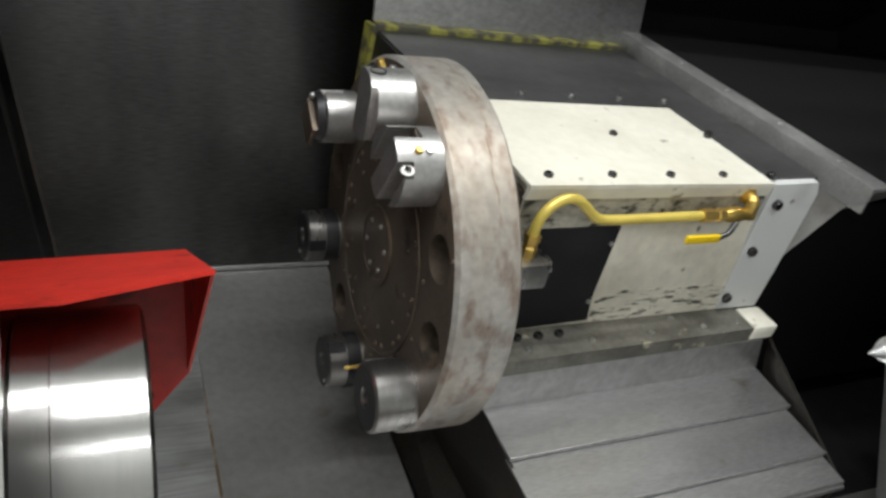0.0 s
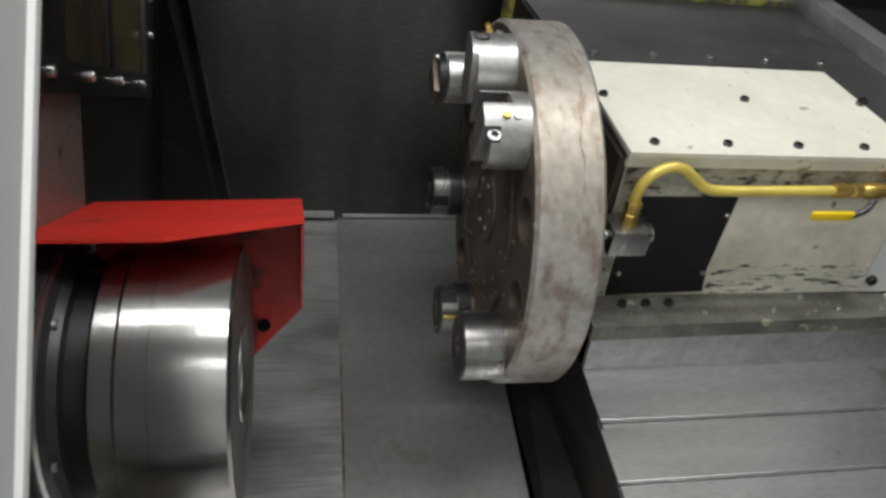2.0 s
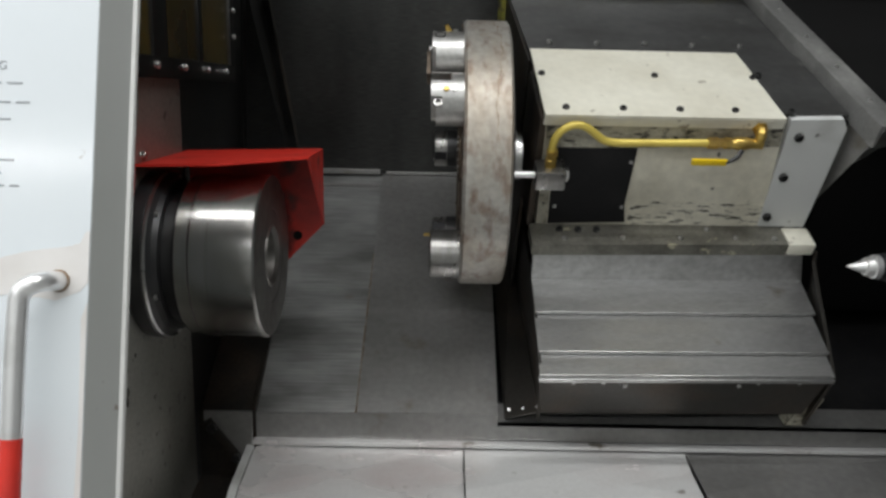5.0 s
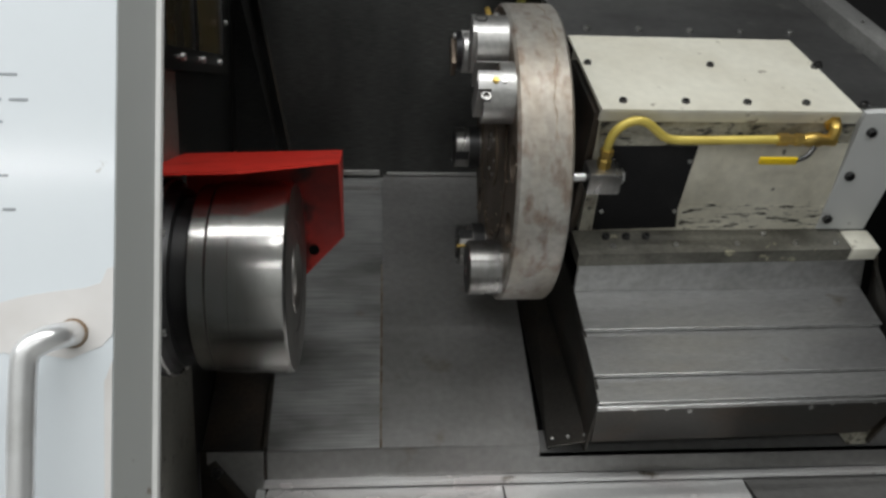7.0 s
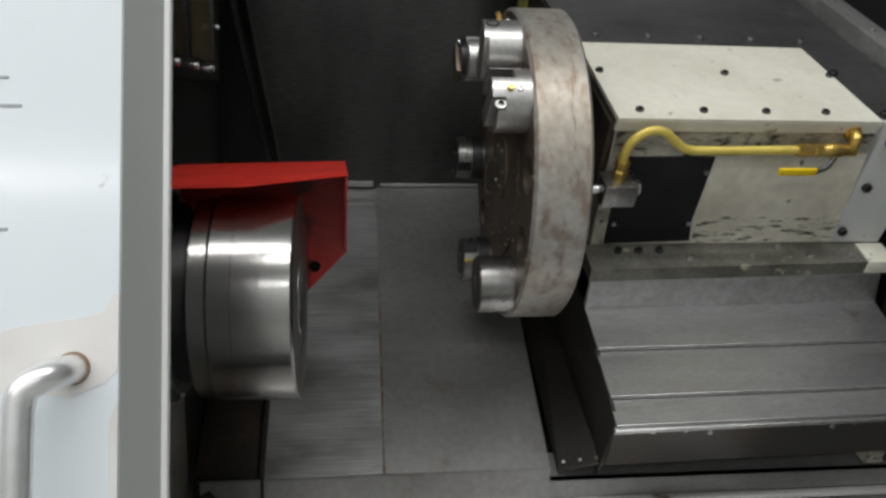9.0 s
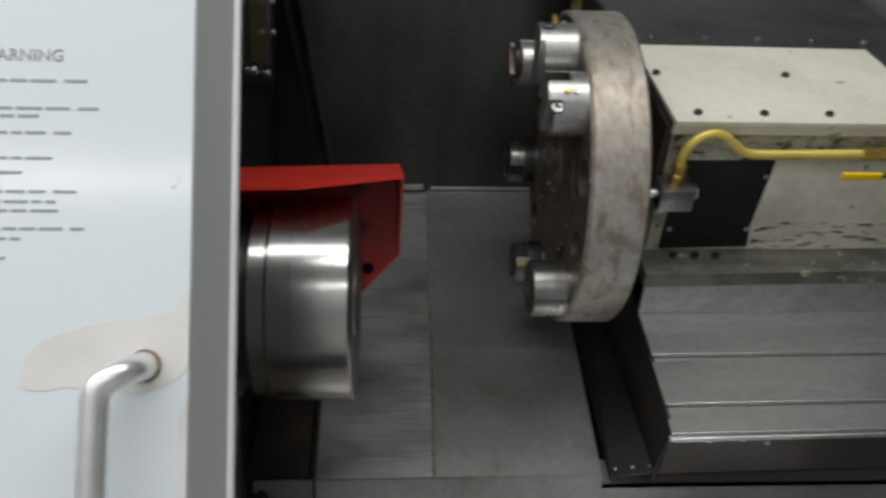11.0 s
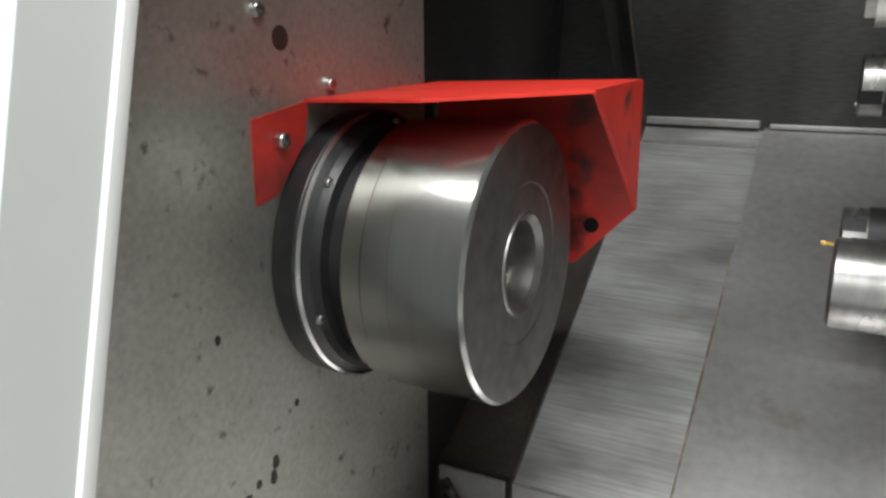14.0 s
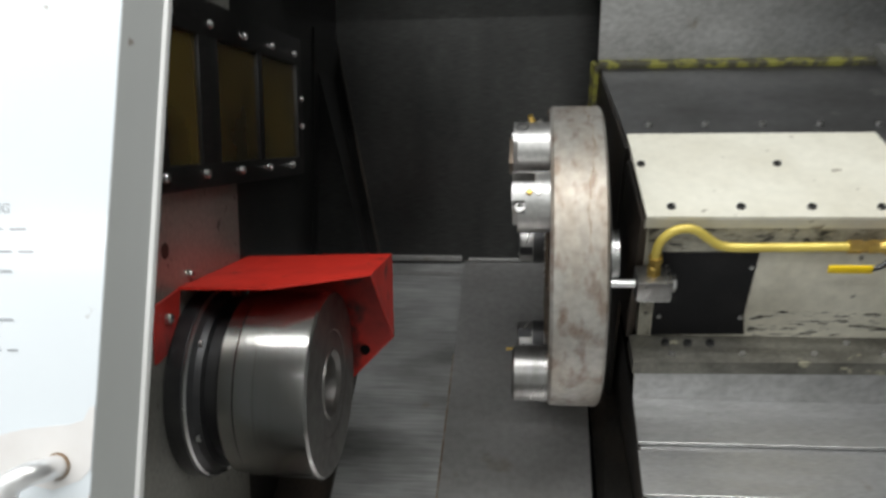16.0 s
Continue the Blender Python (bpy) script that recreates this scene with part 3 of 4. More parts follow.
for d in range(62, 172, 2):
    w = 0.0005 + 0.0009 * (0.5 + 0.5 * math.sin(d * 1.7))
    x = 0.070 + 0.006 * math.sin(d * 0.11) + 0.002 * math.sin(d * 0.63)
    r = TR + 0.0004
    rows_.append([bm.verts.new((x + e * w, r * math.cos(radians(d)), r * math.sin(radians(d)))) for e in (-1, 1)])
for p, q in zip(rows_, rows_[1:]):
    bm.faces.new((p[0], p[1], q[1], q[0]))
part("rust_streak", bm, "rust", turret, "dark rusty streak along the rim")
bm = lathe(bmesh.new(), [(0.0, 0.066), (-0.004, 0.066), (-0.005, 0.063), (-0.005, 0.058), (-0.003, 0.056), (-0.003, 0.0)], segments=72)
hub = part("hub_plate", bm, "face", turret, "round hub plate with a worn edge")
for k in range(6):
    a = radians(60 * k + 12)
    bolt(hub, -0.003, 0.042 * math.cos(a), 0.042 * math.sin(a), 0, -90, 0, BOLT_SMALL, scale=0.8)
for k in range(12):
    a = radians(FIRST + 30 * k)
    for r, da, s in ((PITCH_R + 0.043, 0.0, 0.9), (0.165, 5, 1.0), (0.165, -5, 1.0), (0.135, 0, 0.8), (0.195, 11, 0.8)):
        b = a + radians(da)
        bolt(turret, 0.0, r * math.cos(b), r * math.sin(b), 0, -90, 0, BOLT_DARK, name="screw", scale=s)
# raised spider rib on the face
bm = lathe(bmesh.new(), [(-0.0005, 0.182), (-0.003, 0.180), (-0.003, 0.176), (-0.0005, 0.174)], segments=96)
part("raised_ring", bm, "face", turret)
bm = lathe(bmesh.new(), [(TT, 0.225), (TT + 0.010, 0.22), (TT + 0.012, 0.0)], segments=72)
part("coupling", bm, "holder_dark", turret, "black coupling behind the disc")
bm = lathe(bmesh.new(), [(TT + 0.010, 0.0), (TT + 0.010, 0.060), (TT + 0.03, 0.060), (TT + 0.031, 0.056), (TT + 0.042, 0.056), (TT + 0.042, 0.0)], segments=64)
part("shaft", bm, "steel", turret, "bright turned shaft")


def band(bm, r, lo, hi, x0, x1, steps=14):
    """The part of a round bar between two flats, z from lo to hi, standing from x0 to x1."""
    a0, a1 = math.asin(max(-1, min(1, lo / r))), math.asin(max(-1, min(1, hi / r)))
    right = [(r * math.cos(a0 + (a1 - a0) * n / steps), r * math.sin(a0 + (a1 - a0) * n / steps)) for n in range(steps + 1)]
    ring = right + [(-y, z) for y, z in reversed(right)]
    clean = [p for n, p in enumerate(ring) if math.dist(p, ring[n - 1]) > 1e-5]
    slab(bm, [(x0, y, z) for y, z in clean], (x1 - x0, 0, 0), abs(x1 - x0))


def brass_nozzle(parent, m):
    bm = lathe(bmesh.new(), [(0.0, 0.0), (0.0, 0.0042), (-0.008, 0.0042), (-0.009, 0.003), (-0.022, 0.0026), (-0.026, 0.0036), (-0.030, 0.003), (-0.031, 0.0)], segments=16)
    ob = part("nozzle", bm, "brass", parent, "small brass coolant nozzle")
    ob.matrix_local = m


def tool_holder(angle, kind):
    """A holder in one station; its own z points outwards from the turret's middle, x into the disc."""
    a = radians(angle)
    m = Matrix.Translation((TX, TY + PITCH_R * math.cos(a), TZ + PITCH_R * math.sin(a))) @ Matrix.Rotation(a - math.pi / 2, 4, "X")
    words = {"insert": "steel holder with a dark cutting insert clamped at its side", "notched": "notched steel turning-tool holder with brass nozzle",
             "slotted": "slotted steel turning-tool holder with set screw and brass nozzle", "boring": "round steel boring-bar holder with a bright bore and brass nozzle",
             "dark": "round black oxide collet holder with a split collar"}[kind]
    ob = thing("tool_holder", words, "tool holder", m, "tool holders in the turret")
    bm = bmesh.new()
    if kind in ("boring", "dark"):
        r, length = (0.053, 0.066) if kind == "boring" else (0.047, 0.062)
        lathe(bm, [(0.0, r), (-length + 0.004, r), (-length, r - 0.004)], segments=64)
        body = part("body", bm, "holder_mid", ob)
        bm = lathe(bmesh.new(), [(-length, r - 0.004), (-length - 0.0005, 0.020), (-length - 0.0005, 0.016)], segments=64)
        part("end_face", bm, "holder_dark", ob, "blackened end face")
        bm = lathe(bmesh.new(), [(-length - 0.0005, 0.016), (-length + 0.003, 0.013), (-length + 0.03, 0.012), (-length + 0.03, 0.0)], segments=40)
        part("bore", bm, "steel", ob, "bright bore")
        if kind == "dark":
            bm = bmesh.new()
            lathe(bm, [(-0.028, r + 0.0005), (-0.028, r + 0.0025), (-0.004, r + 0.0025), (-0.004, r + 0.0005)], segments=64)
            part("collar", bm, "holder_dark", ob)
            for w, h in ((0.006, 0.05), (0.02, -0.04)):
                bm = box(bmesh.new(), -length + 0.002, -0.03, -w / 2, w / 2, r * 0.9, r + 0.001)
                sp = part("slot", bm, "holder_dark", ob, "dark machined slot")
                sp.matrix_local = Matrix.Rotation(radians(75 if h > 0 else 200), 4, "X")
            bolt(ob, -length - 0.0005, 0.030, 0.018, 0, -90, 0, BOLT_SMALL, scale=0.6)
        else:
            brass_nozzle(ob, pose(-0.050, -0.026, -r - 0.002))
            part("nozzle_boss", box(bmesh.new(), -0.05, 0.0, -0.036, -0.016, -r - 0.010, -r + 0.012, 0.002), "holder_dark", ob)
    elif kind == "slotted":
        r, length = 0.054, 0.066
        for lo, hi, deep in ((0.036, r, length), (0.012, 0.036, 0.026), (-0.022, 0.012, length), (-0.040, -0.022, 0.044), (-r, -0.040, 0.056)):
            band(bm, r, lo, hi, 0, -deep)
        bmesh.ops.remove_doubles(bm, verts=bm.verts, dist=1e-5)
        body = part("body", bm, "holder", ob)
        body.matrix_local = Matrix.Rotation(radians(-90), 4, "X")
        part("slot_floor", box(bmesh.new(), -0.0275, -0.0262, 0.0125, 0.0355, -0.045, 0.038), "face", ob, "dark brown floor of the slot")
        out = math.sqrt(r * r - 0.031 ** 2)
        bm = lathe(bmesh.new(), [(0.0, 0.010), (-0.004, 0.010), (-0.005, 0.0085), (-0.005, 0.0055), (0.002, 0.005), (0.002, 0.0)], segments=24)
        screw = part("set_screw", bm, "holder_mid", ob, "oiled hexagon set screw")
        screw.matrix_local = pose(-0.052, -0.031, out - 0.006) @ Matrix.Rotation(radians(90), 4, "Y")
        bm = lathe(bmesh.new(), [(0.0, 0.0058), (-0.005, 0.0058), (-0.006, 0.0045), (-0.006, 0.0)], segments=16)
        stub = part("nozzle", bm, "brass", ob, "small brass coolant nozzle")
        stub.matrix_local = pose(-0.036, -0.008, r - 0.002) @ Matrix.Rotation(radians(90), 4, "Y")
        bolt(ob, -0.021, -0.008, r - 0.002, 0, 0, 0, BOLT_SMALL, scale=1.2)
    elif kind == "notched":
        r, length = 0.052, 0.066
        for lo, hi, deep in ((0.032, r, 0.050), (0.022, 0.032, 0.060), (-0.034, 0.022, length), (-r, -0.034, 0.058)):
            band(bm, r, lo, hi, 0, -deep)
        bmesh.ops.remove_doubles(bm, verts=bm.verts, dist=1e-5)
        body = part("body", bm, "holder", ob)
        body.matrix_local = Matrix.Rotation(radians(-90), 4, "X")
        bm = lathe(bmesh.new(), [(0.001, 0.012), (-0.001, 0.012), (-0.001, 0.010), (0.006, 0.009), (0.006, 0.004), (0.003, 0.0)], segments=24)
        screw = part("set_screw", bm, "bolt", ob, "black hexagon set screw")
        screw.matrix_local = pose(-0.050, -0.004, r) @ Matrix.Rotation(radians(90), 4, "Y")
        bm = lathe(bmesh.new(), [(0.0, 0.0062), (-0.010, 0.0062), (-0.012, 0.005), (-0.020, 0.0045), (-0.020, 0.0)], segments=16)
        stub = part("nozzle", bm, "brass", ob, "small brass coolant nozzle")
        stub.matrix_local = pose(-0.030, 0.030, 0.038) @ Matrix.Rotation(radians(70), 4, "Y")
        bolt(ob, -0.018, 0.026, 0.044, 0, 0, 0, BOLT_SMALL, scale=1.2)
        bolt(ob, -0.050, 0.040, 0.028, 0, -90, 0, BOLT_BRIGHT, scale=0.8)
    else:
        r, length = 0.045, 0.060
        band(bm, r, -r, 0.010, 0, -length)
        band(bm, r, 0.010, 0.022, 0, -length * 0.35)
        band(bm, r, 0.022, r, 0, -length * 0.94)
        bmesh.ops.remove_doubles(bm, verts=bm.verts, dist=1e-5)
        body = part("body", bm, "holder", ob)
        body.matrix_local = Matrix.Rotation(radians(120), 4, "X")
        bm = lathe(bmesh.new(), [(-length, 0.0), (-length, 0.044), (-length - 0.012, 0.040), (-length - 0.012, 0.0)], segments=40)
        part("clamp_ring", bm, "holder_dark", ob)
        bm = box(bmesh.new(), -length - 0.022, -length - 0.012, -0.020, 0.030, -0.042, 0.024, 0.002)
        part("insert", bm, "face", ob, "brown flat cutting blade")
        bolt(ob, -length - 0.012, -0.024, 0.024, 0, -90, 0, BOLT_SMALL, scale=1.4)
        bolt(ob, -length * 0.5, 0.0, r * 0.99, 0, 0, 0, BOLT_SMALL, scale=1.2)
    return ob


for angle, kind in TOOLS.items():
    tool_holder(angle, kind)

# ---------------------------------------------------------------- turret housing
house = thing("turret_housing", "cream-painted turret gearbox housing with bolted covers and black grime", "turret housing", SLANT)
bm = slab(bmesh.new(), [(-0.040, -0.012, -0.008), (0.470, -0.012, -0.008), (0.50, -0.012, -0.305), (-0.030, -0.012, -0.305)], (0, 1, 0), 0.25)
part("front", bm, "white_grimy", house, "grimy cream front with scraped black smears", smooth=False)
bm = slab(bmesh.new(), [(0.182, -0.0132, -0.232), (0.492, -0.0132, -0.238), (0.499, -0.0132, -0.300), (0.182, -0.0132, -0.300)], (0, 1, 0), 0.003)
part("lower_band", bm, "white_smeared", house, "cream paint with scraped black oil smears", smooth=False)
bm = slab(bmesh.new(), [(-0.036, -0.0132, -0.092), (-0.014, -0.0132, -0.092), (-0.006, -0.0132, -0.300), (-0.030, -0.0132, -0.300)], (0, 1, 0), 0.003)
part("edge_band", bm, "grimy_band", house, "grimy strip of paint beside the black cover", smooth=False)
bm = slab(bmesh.new(), [(-0.038, -0.0145, -0.029), (0.470, -0.0145, -0.029), (0.475, -0.0145, -0.078), (0.17, -0.0145, -0.086), (-0.034, -0.0145, -0.090)], (0, 1, 0), 0.004)
part("upper_band", bm, "grimy_band", house, "smeared grey band of worn paint", smooth=False)
bm = slab(bmesh.new(), [(-0.046, -0.028, 0.0), (0.462, -0.028, 0.0), (0.446, 0.268, 0.0), (-0.046, 0.268, 0.0)], (0, 0, -1), 0.007)
slab(bm, [(-0.046, -0.028, -0.007), (0.462, -0.028, -0.007), (0.462, -0.024, -0.028), (-0.046, -0.024, -0.028)], (0, 1, 0), 0.008)
top = part("top_cover", bm, "white", house, "cream top cover plate with a folded front edge", smooth=False)
for x in (0.0, 0.121, 0.242, 0.360):
    bolt(top, x, 0.0, -0.001, scale=0.88)
for x, y in ((-0.034, 0.145), (0.221, 0.145), (0.445, 0.145)):
    bolt(top, x, y, -0.001, scale=0.88)
bm = slab(bmesh.new(), [(-0.012, -0.014, -0.088), (0.166, -0.014, -0.088), (0.166, -0.014, -0.24), (0.176, -0.014, -0.290), (-0.004, -0.014, -0.296)], (0, -1, 0), 0.004)
plate = part("black_cover", bm, "black", house, "black painted cover plate", smooth=False)
for x, z in ((0.158, -0.121), (0.160, -0.245), (0.005, -0.245), (0.004, -0.12)):
    bolt(plate, x, -0.018, z, 90, 0, 0, BOLT_SMALL, scale=0.9)
# right-hand flange
bm = slab(bmesh.new(), [(0.480, -0.016, -0.010), (0.592, -0.016, -0.006), (0.606, -0.016, -0.030), (0.606, -0.016, -0.160), (0.604, -0.016, -0.300), (0.494, -0.016, -0.298)], (0, 1, 0), 0.02)
wing = part("flange", bm, "flange", house, "pale grey bolted end flange", smooth=False)
for x, z in ((0.508, -0.051), (0.508, -0.156), (0.506, -0.268)):
    bolt(wing, x, -0.016, z, 90, 0, 0, BOLT, scale=1.15)
bm = slab(bmesh.new(), [(0.448, 0.0, -0.004), (0.606, 0.0, -0.004), (0.606, 0.268, -0.005), (0.448, 0.268, -0.005)], (0, 0, -1), 0.004)
part("side_top", bm, "sheet", house, smooth=False)
bolt(house, 0.482, 0.002, -0.004)
bolt(house, 0.462, 0.16, -0.004)
# base rail with its screws and the white block
bm = slab(bmesh.new(), [(-0.046, -0.088, -0.302), (0.548, -0.078, -0.302), (0.548, -0.012, -0.302), (-0.046, -0.012, -0.302)], (0, 0, -1), 0.032)
base = part("base_rail", bm, "base_plate", house, "grimy steel base rail", smooth=False)
for x in (0.022, 0.065, 0.108):
    bolt(base, x, -0.036, -0.302, 0, 0, 0, BOLT)
for x, y in ((0.030, -0.066), (0.165, -0.062), (0.30, -0.060), (0.43, -0.058), (0.37, -0.028), (0.52, -0.060)):
    bolt(base, x, y, -0.302, 0, 0, 0, BOLT_SMALL, scale=1.2)
part("end_block", box(bmesh.new(), 0.550, 0.612, -0.080, -0.018, -0.332, -0.300, 0.004), "white", house, "chipped white end block")
# Plate coloured dark to give the shaded gap behind the disc.
bm = box(bmesh.new(), -0.052, -0.036, -0.010, 0.20, -0.31, -0.02, 0.003)
part("end_plate", bm, "dark", house, "plate facing the disc, its dark gap shade painted on")

# ---------------------------------------------------------------- coolant block, pipe and valve
block = thing("coolant_block", "grey steel coolant block with a bright push rod to the turret", "manifold block", SLANT)
part("body", box(bmesh.new(), -0.055, 0.010, -0.072, -0.018, -0.164, -0.116, 0.006), "holder_mid", block)
bm = lathe(bmesh.new(), [(-0.10, 0.0), (-0.10, 0.008), (-0.052, 0.008), (-0.052, 0.0)], segments=20, m=pose(-0.002, -0.045, -0.140))
part("push_rod", bm, "chrome", block, "bright push rod")
bm = lathe(bmesh.new(), [(0.024, 0.0), (0.024, 0.016), (0.030, 0.016), (0.032, 0.0)], segments=6, m=pose(-0.014, -0.050, -0.134))
part("plug", bm, "bolt_bright", block)
pipe = thing("coolant_pipe", "bent yellowed coolant pipe with brass unions along the housing", "pipe", SLANT)
bm = sweep(bmesh.new(), [(-0.024, -0.044, -0.100), (-0.026, -0.044, -0.070), (-0.020, -0.044, -0.038), (0.005, -0.044, -0.014), (0.035, -0.044, -0.014), (0.062, -0.044, -0.036),
                         (0.084, -0.044, -0.053), (0.115, -0.044, -0.056), (0.22, -0.044, -0.054), (0.315, -0.044, -0.052)], 0.0085)
part("tube", bm, "hose", pipe)
up = pose(-0.024, -0.044, -0.117) @ Matrix.Rotation(radians(-90), 4, "Y")
bm = lathe(bmesh.new(), [(0.0, 0.0), (0.0, 0.013), (0.018, 0.013), (0.020, 0.011), (0.026, 0.011), (0.028, 0.013), (0.040, 0.013), (0.042, 0.0)], segments=6, m=up)
part("union", bm, "brass", pipe, "brass union nut", smooth=False)
bm = lathe(bmesh.new(), [(0.0, 0.0), (0.0, 0.012), (0.022, 0.0125), (0.024, 0.010), (0.034, 0.010), (0.036, 0.0125), (0.05, 0.0125), (0.05, 0.0)], segments=6, m=pose(0.302, -0.044, -0.052))
part("union", bm, "brass", pipe, "brass union nut", smooth=False)
valve = thing("ball_valve", "small brass ball valve with a yellow lever, open", "valve", SLANT)
bm = lathe(bmesh.new(), [(0.352, 0.0), (0.352, 0.010), (0.365, 0.014), (0.385, 0.014), (0.395, 0.011), (0.418, 0.012), (0.42, 0.0)], segments=20, m=pose(0, -0.044, -0.052))
part("body", bm, "brass", valve)
bm = sweep(bmesh.new(), [(0.410, -0.044, -0.054), (0.412, -0.044, -0.035), (0.413, -0.040, -0.026), (0.413, -0.012, -0.026)], 0.011)
part("elbow", bm, "brass", valve)
bm = lathe(bmesh.new(), [(0.0, 0.0), (0.0, 0.016), (0.012, 0.016), (0.012, 0.0)], segments=6, m=pose(0.413, -0.030, -0.026, 0, 0, 90))
part("hex", bm, "brass", valve, smooth=False)
bm = sweep(bmesh.new(), [(0.376, -0.056, -0.060), (0.366, -0.062, -0.080), (0.345, -0.062, -0.088)], 0.005, 10)
part("stem", bm, "bolt", valve, "dark grey lever stem")
part("lever", box(bmesh.new(), 0.272, 0.348, -0.066, -0.058, -0.096, -0.081, 0.003), "yellow", valve, "yellow dipped lever grip")

# ---------------------------------------------------------------- stepped way cover of the carriage
steps = thing("carriage_cover", "stepped telescopic steel cover in front of the turret housing", "way cover", SLANT)
LEVELS = ((-0.082, -0.190, -0.410, -0.036, 0.610), (-0.186, -0.300, -0.419, -0.040, 0.600), (-0.296, -0.358, -0.428, -0.043, 0.592))
bm = slab(bmesh.new(), [(-0.040, -0.084, -0.334), (0.590, -0.080, -0.334), (0.612, -0.084, -0.41), (-0.036, -0.084, -0.41)], (0, 1, 0), 0.01)
part("riser", bm, "step", steps, smooth=False)
for a, b, n, xa, xb in LEVELS:
    bm = slab(bmesh.new(), [(xa, a, n), (xb, a, n), (xb - 0.006, b, n), (xa - 0.003, b, n)], (0, 0, -1), 0.004)
    box(bm, xa - 0.003, xb - 0.006, b - 0.005, b, n - 0.007, n + 0.0015, 0.0012)
    part("leaf", bm, "step", steps, smooth=False)
bm = box(bmesh.new(), -0.048, 0.588, -0.368, -0.357, -0.446, -0.436, 0.002)
part("wiper", bm, "step", steps, "bright wiper edge")
bm = slab(bmesh.new(), [(-0.046, -0.358, -0.440), (0.586, -0.356, -0.440), (0.586, -0.330, -0.600), (-0.020, -0.330, -0.600)], (0, 1, 0), 0.01)
front = part("front_plate", bm, "dark", steps, "dark front plate with screws", smooth=False)
for x in (0.030, 0.093, 0.142, 0.390, 0.43, 0.52):
    bolt(front, x, -0.357, -0.455 if x in (0.03, 0.093, 0.43, 0.52) else -0.466, 90, 0, 0, BOLT_SMALL, scale=1.0)
bm = slab(bmesh.new(), [(-0.046, -0.358, -0.43), (-0.036, -0.082, -0.41), (-0.036, 0.30, -0.41), (-0.036, 0.30, -0.69), (-0.020, -0.310, -0.66)], (1, 0, 0), 0.006)
part("side_plate", bm, "dark", steps, "dark side plate", smooth=False)
bm = slab(bmesh.new(), [(-0.095, -0.297, -0.66), (-0.015, -0.315, -0.612), (-0.036, 0.30, -0.60), (-0.085, 0.30, -0.66)], (0, 0, -1), 0.006)
gut = part("gutter_plate", bm, "dark", steps, "dark rusty gutter plate", smooth=False)
for k in range(3):
    bolt(gut, -0.085 + 0.03 * k, -0.285 - 0.008 * k, -0.648 + 0.016 * k, 20, 0, 0, BOLT_SMALL, scale=0.65)
bm = slab(bmesh.new(), [(0.612, -0.09, -0.345), (0.588, -0.358, -0.44), (0.600, -0.33, -0.64), (0.63, -0.20, -0.64), (0.635, -0.05, -0.345)], (1, 0, 0), 0.008)
part("end_plate", bm, "dark", steps, smooth=False)

bm = slab(bmesh.new(), [(0.590, -0.320, -0.560), (0.628, -0.320, -0.560), (0.612, -0.322, -0.655), (0.565, -0.322, -0.655)], (0, 1, 0), 0.006)
slab(bm, [(0.590, -0.320, -0.560), (0.565, -0.322, -0.655), (0.560, -0.280, -0.655), (0.585, -0.280, -0.560)], (1, 0, 0), 0.004)
part("folded_bracket", bm, "grimy_band", steps, "stained folded bracket at the end", smooth=False)

# ---------------------------------------------------------------- sheet above and behind the housing
upper = thing("carriage_back_cover", "dark steel sheet cover above the turret housing with yellowed seals", "way cover", SLANT)
bm = slab(bmesh.new(), [(-0.046, 0.268, -0.008), (0.62, 0.268, -0.008), (0.62, 0.60, -0.008), (-0.068, 0.60, -0.008)], (0, 0, -1), 0.006)
sheet = part("sheet", bm, "sheet", upper, smooth=False)
for x in (0.005, 0.121, 0.237, 0.353, 0.47):
    bolt(sheet, x, 0.314, -0.008, 0, 0, 0, BOLT_BRIGHT, scale=0.9)
bm = slab(bmesh.new(), [(-0.070, 0.60, -0.012), (0.62, 0.60, -0.012), (0.62, 0.60, -0.60), (-0.070, 0.60, -0.60)], (0, 1, 0), 0.004)
slab(bm, [(-0.052, 0.236, -0.014), (-0.072, 0.60, -0.014), (-0.072, 0.60, -0.62), (-0.052, 0.10, -0.62), (-0.052, 0.10, -0.30), (-0.052, 0.236, -0.30)], (1, 0, 0), 0.006)
part("side", bm, "dark", upper, smooth=False)
bm = box(bmesh.new(), -0.072, 0.62, 0.600, 0.628, -0.012, 0.004, 0.003)
part("seal", bm, "grime", upper, "cracked yellow-stained seal")
bm = slab(bmesh.new(), [(-0.080, 0.628, 0.0), (-0.072, 0.60, 0.0), (-0.072, 0.60, -0.45), (-0.080, 0.628, -0.45)], (-1, 0, 0), 0.010)
part("side_seal", bm, "grime", upper, "upright yellow-stained seal")
bm = slab(bmesh.new(), [(-0.072, 0.628, 0.0), (0.62, 0.628, 0.0), (0.62, 0.70, 0.30), (-0.072, 0.70, 0.30)], (0, 1, 0), 0.01)
part("apron", bm, "step", upper, "plain steel sheet above the seal", smooth=False)
rail = thing("guide_rail", "scuffed pale angle rail beside the dark cover sheet", "rail", SLANT)
bm = box(bmesh.new(), 0.0, 0.008, 0, 0.82, -0.022, 0.030, 0.002)
box(bm, 0.006, 0.058, 0, 0.82, 0.022, 0.030, 0.002)
ob = part("angle", bm, "scuffed", rail)
ob.matrix_local = pose(0.618, -0.10, 0.0, 0, 0, 4)
for k in range(5):
    bolt(rail, 0.64 - 0.011 * k, 0.0 + 0.15 * k, 0.03, 0, 0, 0, BOLT_SMALL)
hood = thing("tailstock_hood", "curved sheet hood at the tailstock end, its shade painted black", "hood", SLANT)
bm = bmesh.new()
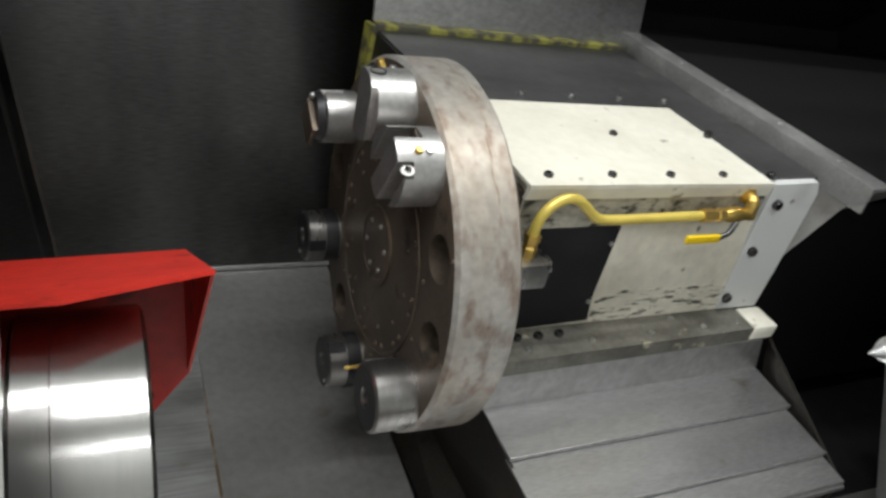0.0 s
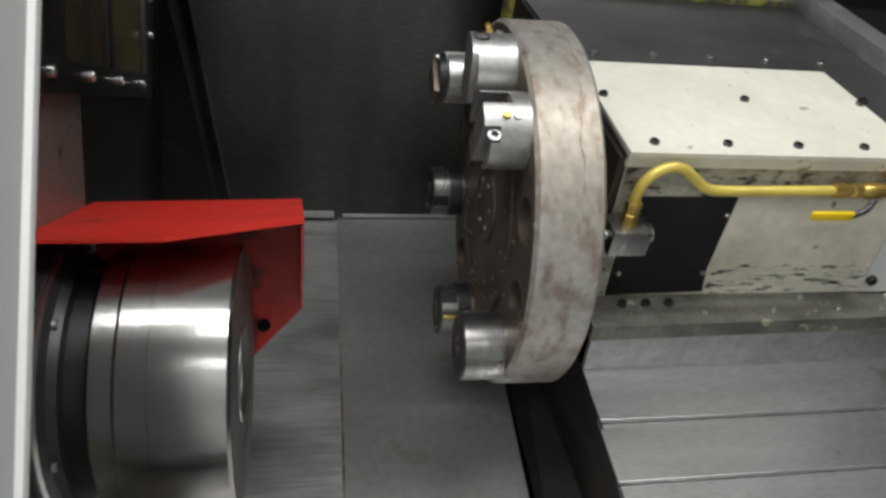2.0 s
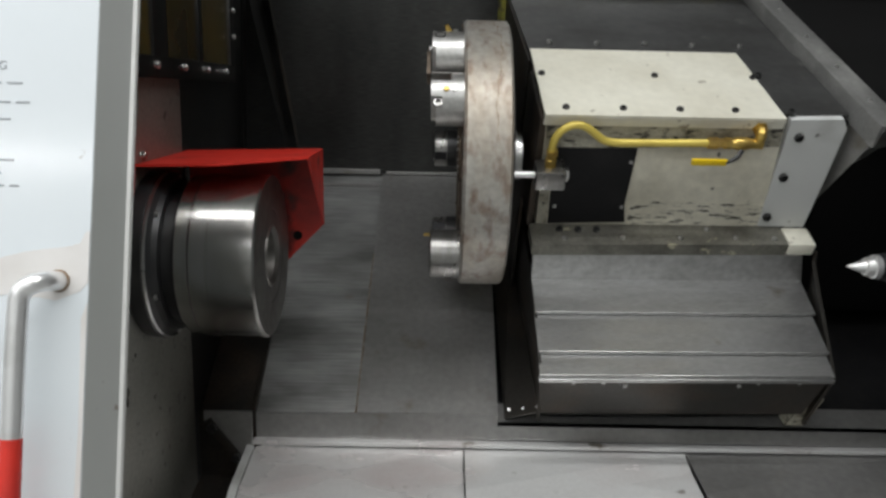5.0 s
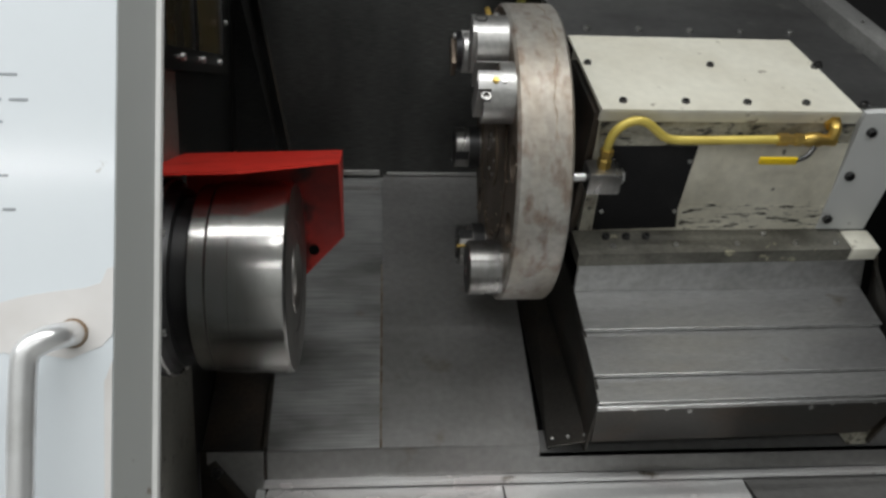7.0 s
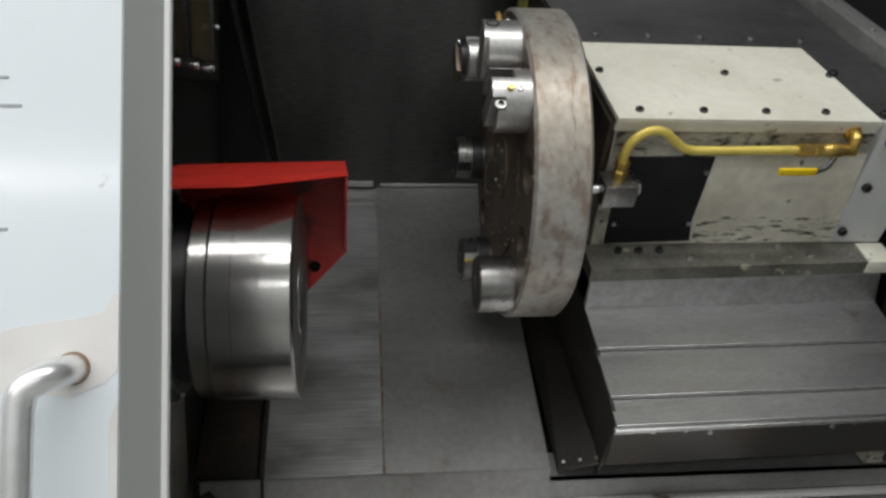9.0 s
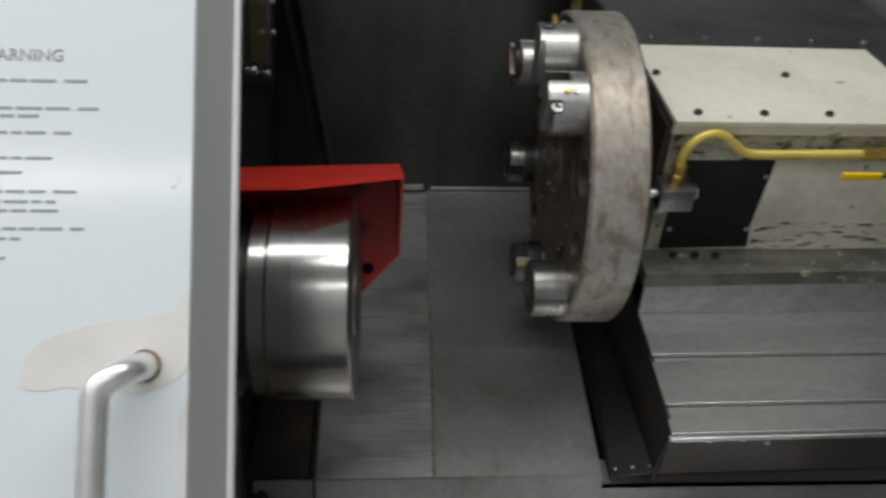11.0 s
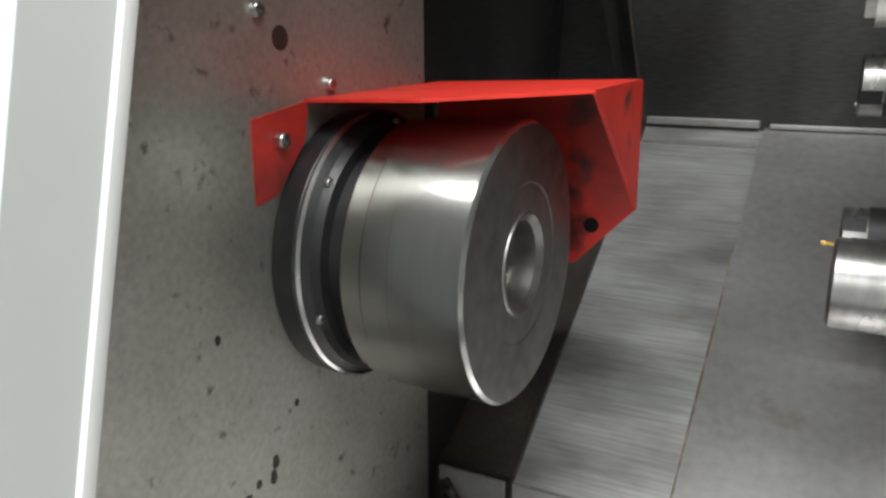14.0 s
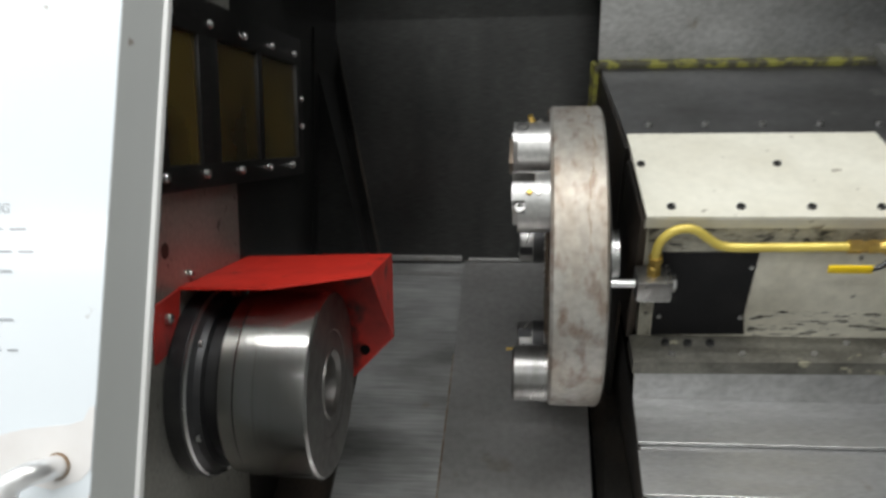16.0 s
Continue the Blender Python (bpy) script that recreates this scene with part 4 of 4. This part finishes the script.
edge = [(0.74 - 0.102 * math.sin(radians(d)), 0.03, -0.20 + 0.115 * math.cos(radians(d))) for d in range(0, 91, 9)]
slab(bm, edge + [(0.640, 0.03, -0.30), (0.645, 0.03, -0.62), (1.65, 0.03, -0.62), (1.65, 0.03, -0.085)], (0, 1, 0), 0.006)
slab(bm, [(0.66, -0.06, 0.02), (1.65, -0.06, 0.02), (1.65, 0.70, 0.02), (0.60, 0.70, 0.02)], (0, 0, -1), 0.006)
# Cover coloured flat black so that it reads as the dark beyond the rail.
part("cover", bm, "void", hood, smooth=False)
bm = slab(bmesh.new(), [(0.62, 0.0, -0.02), (0.66, -0.06, 0.0), (0.80, -0.06, 0.0), (0.72, 0.02, -0.10), (0.665, 0.06, -0.22), (0.64, 0.08, -0.40), (0.62, 0.08, -0.40)], (0, 1, 0), 0.008)
part("gusset", bm, "cover_dull", hood, smooth=False)

# ---------------------------------------------------------------- tailstock
tail = thing("tailstock", "dark grey tailstock with a steel quill and revolving centre", "tailstock", pose(0.584, AXIS_Y, AXIS_Z))
bm = lathe(bmesh.new(), [(0.0, 0.0), (0.001, 0.002), (0.035, 0.014), (0.036, 0.018), (0.050, 0.021), (0.051, 0.024), (0.062, 0.024), (0.062, 0.0)], segments=40)
centre = part("live_centre", bm, "chrome", tail, "bright pointed revolving centre")
bm = lathe(bmesh.new(), [(0.062, 0.0), (0.062, 0.026), (0.095, 0.030), (0.095, 0.0)], segments=40)
part("collar", bm, "holder_dark", tail, "black collar")
bm = lathe(bmesh.new(), [(0.095, 0.0), (0.095, 0.040), (0.099, 0.045), (0.118, 0.056), (0.124, 0.056), (0.124, 0.0)], segments=56)
part("nose_cap", bm, "steel", tail, "turned steel nose cap")
bm = lathe(bmesh.new(), [(0.124, 0.0), (0.124, 0.050), (0.20, 0.050), (0.20, 0.075), (0.26, 0.085), (0.90, 0.085), (0.90, 0.0)], segments=56)
part("quill_sleeve", bm, "tail", tail)
bm = box(bmesh.new(), 0.26, 0.95, -0.11, 0.16, -0.42, 0.06, 0.02)
part("body", bm, "tail", tail)

# ---------------------------------------------------------------- sliding door with handle and print
DOOR = pose(-0.646, -0.593, 1.20, -13.9)
door = thing("sliding_door", "pale blue-grey sliding door, pushed open, paint worn at the handle", "door", DOOR)
EX, D0 = -0.029, -0.057
bm = box(bmesh.new(), -1.15, EX - 0.001, D0, D0 + 0.02, -0.95, 0.43, 0.003)
panel = part("panel", bm, "door", door)
# Return edge a darker grey than the panel, corner bead paler than the edge.
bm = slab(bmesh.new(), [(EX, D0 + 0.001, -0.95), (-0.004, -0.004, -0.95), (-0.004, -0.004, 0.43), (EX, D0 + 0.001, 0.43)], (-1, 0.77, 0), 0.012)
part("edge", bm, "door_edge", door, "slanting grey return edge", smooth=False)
part("corner_bead", box(bmesh.new(), -0.012, 0.0, -0.008, 0.004, -0.95, 0.43, 0.004), "bead", door, "bright corner bead")
part("rear_lip", box(bmesh.new(), -0.05, -0.012, -0.001, 0.004, -0.95, 0.43), "door_edge", door)
bm = bmesh.new()
pts = [(-0.1770, -0.1490), (-0.1726, -0.1290), (-0.1594, -0.1120), (-0.1418, -0.1040), (-0.1110, -0.0960), (-0.0846, -0.0920), (-0.0582, -0.0890), (-0.0424, -0.0840), (-0.0362, -0.0700), (-0.0305, -0.0680),
       (-0.0305, -0.1340), (-0.0406, -0.1460), (-0.0512, -0.1500), (-0.0714, -0.1580), (-0.0934, -0.1540), (-0.1154, -0.1560), (-0.1330, -0.1510), (-0.1550, -0.1550), (-0.1709, -0.1540)]
slab(bm, [(x, D0 - 0.0006, z) for x, z in pts], (0, 1, 0), 0.0008)
part("worn_patch", bm, "worn", door, "rubbed pale patch in the paint", smooth=False)
bm = slab(bmesh.new(), [(x, D0 - 0.0006, z) for x, z in [(-0.0305, -0.16), (-0.038, -0.18), (-0.036, -0.32), (-0.040, -0.47), (-0.0305, -0.52)]], (0, 1, 0), 0.0008)
part("worn_strip", bm, "worn", door, "rubbed pale strip along the edge", smooth=False)
HX, HZ = -0.068, -0.133
bm = sweep(bmesh.new(), [(HX, D0 + 0.004, HZ), (HX, D0 - 0.028, HZ), (HX - 0.008, D0 - 0.042, HZ - 0.002), (HX - 0.024, D0 - 0.046, HZ - 0.012), (HX - 0.027, D0 - 0.046, HZ - 0.035), (HX - 0.027, D0 - 0.046, HZ - 0.190)], 0.0125, 20)
handle = part("handle", bm, "chrome", door, "bent tubular chrome handle")
bm = lathe(bmesh.new(), [(0.0, 0.0), (0.0, 0.0128), (0.24, 0.0128), (0.24, 0.0)], segments=20, m=pose(HX - 0.027, D0 - 0.046, HZ - 0.190) @ Matrix.Rotation(radians(90), 4, "Y"))
part("grip", bm, "red", handle, "chipped red-painted grip")
bm = lathe(bmesh.new(), [(0.0, 0.0), (0.0, 0.0148), (0.003, 0.014), (0.004, 0.0)], segments=24, m=pose(HX, D0, HZ) @ Matrix.Rotation(radians(-90), 4, "Z"))
part("foot", bm, "rust", handle, "rusty welded foot")
data = bpy.data.curves.new("heading", "FONT")
data.body, data.size, data.extrude, data.align_x = "WARNING", 0.0155, 0.0003, "RIGHT"
data.materials.append(MAT["ink"])
head = new("heading", data)
head.parent = panel
head.matrix_local = pose(-0.145, D0 - 0.0004, 0.139, 90)
LINES = ((-0.021, 0.10, 0.02), (-0.029, 0.06, 0), (-0.046, 0.105, 0.018), (-0.053, 0.085, 0), (-0.068, 0.10, 0.015), (-0.091, 0.11, 0), (-0.104, 0.07, 0),
         (-0.121, 0.095, 0.02), (-0.130, 0.105, 0), (-0.138, 0.10, 0), (-0.154, 0.10, 0.012), (-0.163, 0.075, 0), (-0.180, 0.07, 0))
rnd = random.Random(4)
for dz, wide, tail_bar in LINES:
    bm = bmesh.new()
    x, z = -0.262, 0.142 + dz
    while x < -0.262 + wide:
        w = rnd.uniform(0.008, 0.024)
        box(bm, x, x + w, D0 - 0.0006, D0 + 0.001, z - 0.0012, z + 0.0012)
        x += w + 0.003
    if tail_bar:
        box(bm, x + 0.004, x + 0.004 + tail_bar, D0 - 0.0006, D0 + 0.001, z - 0.0012, z + 0.0012)
    part("print_line", bm, "ink", panel, "line of small grey print", smooth=False)
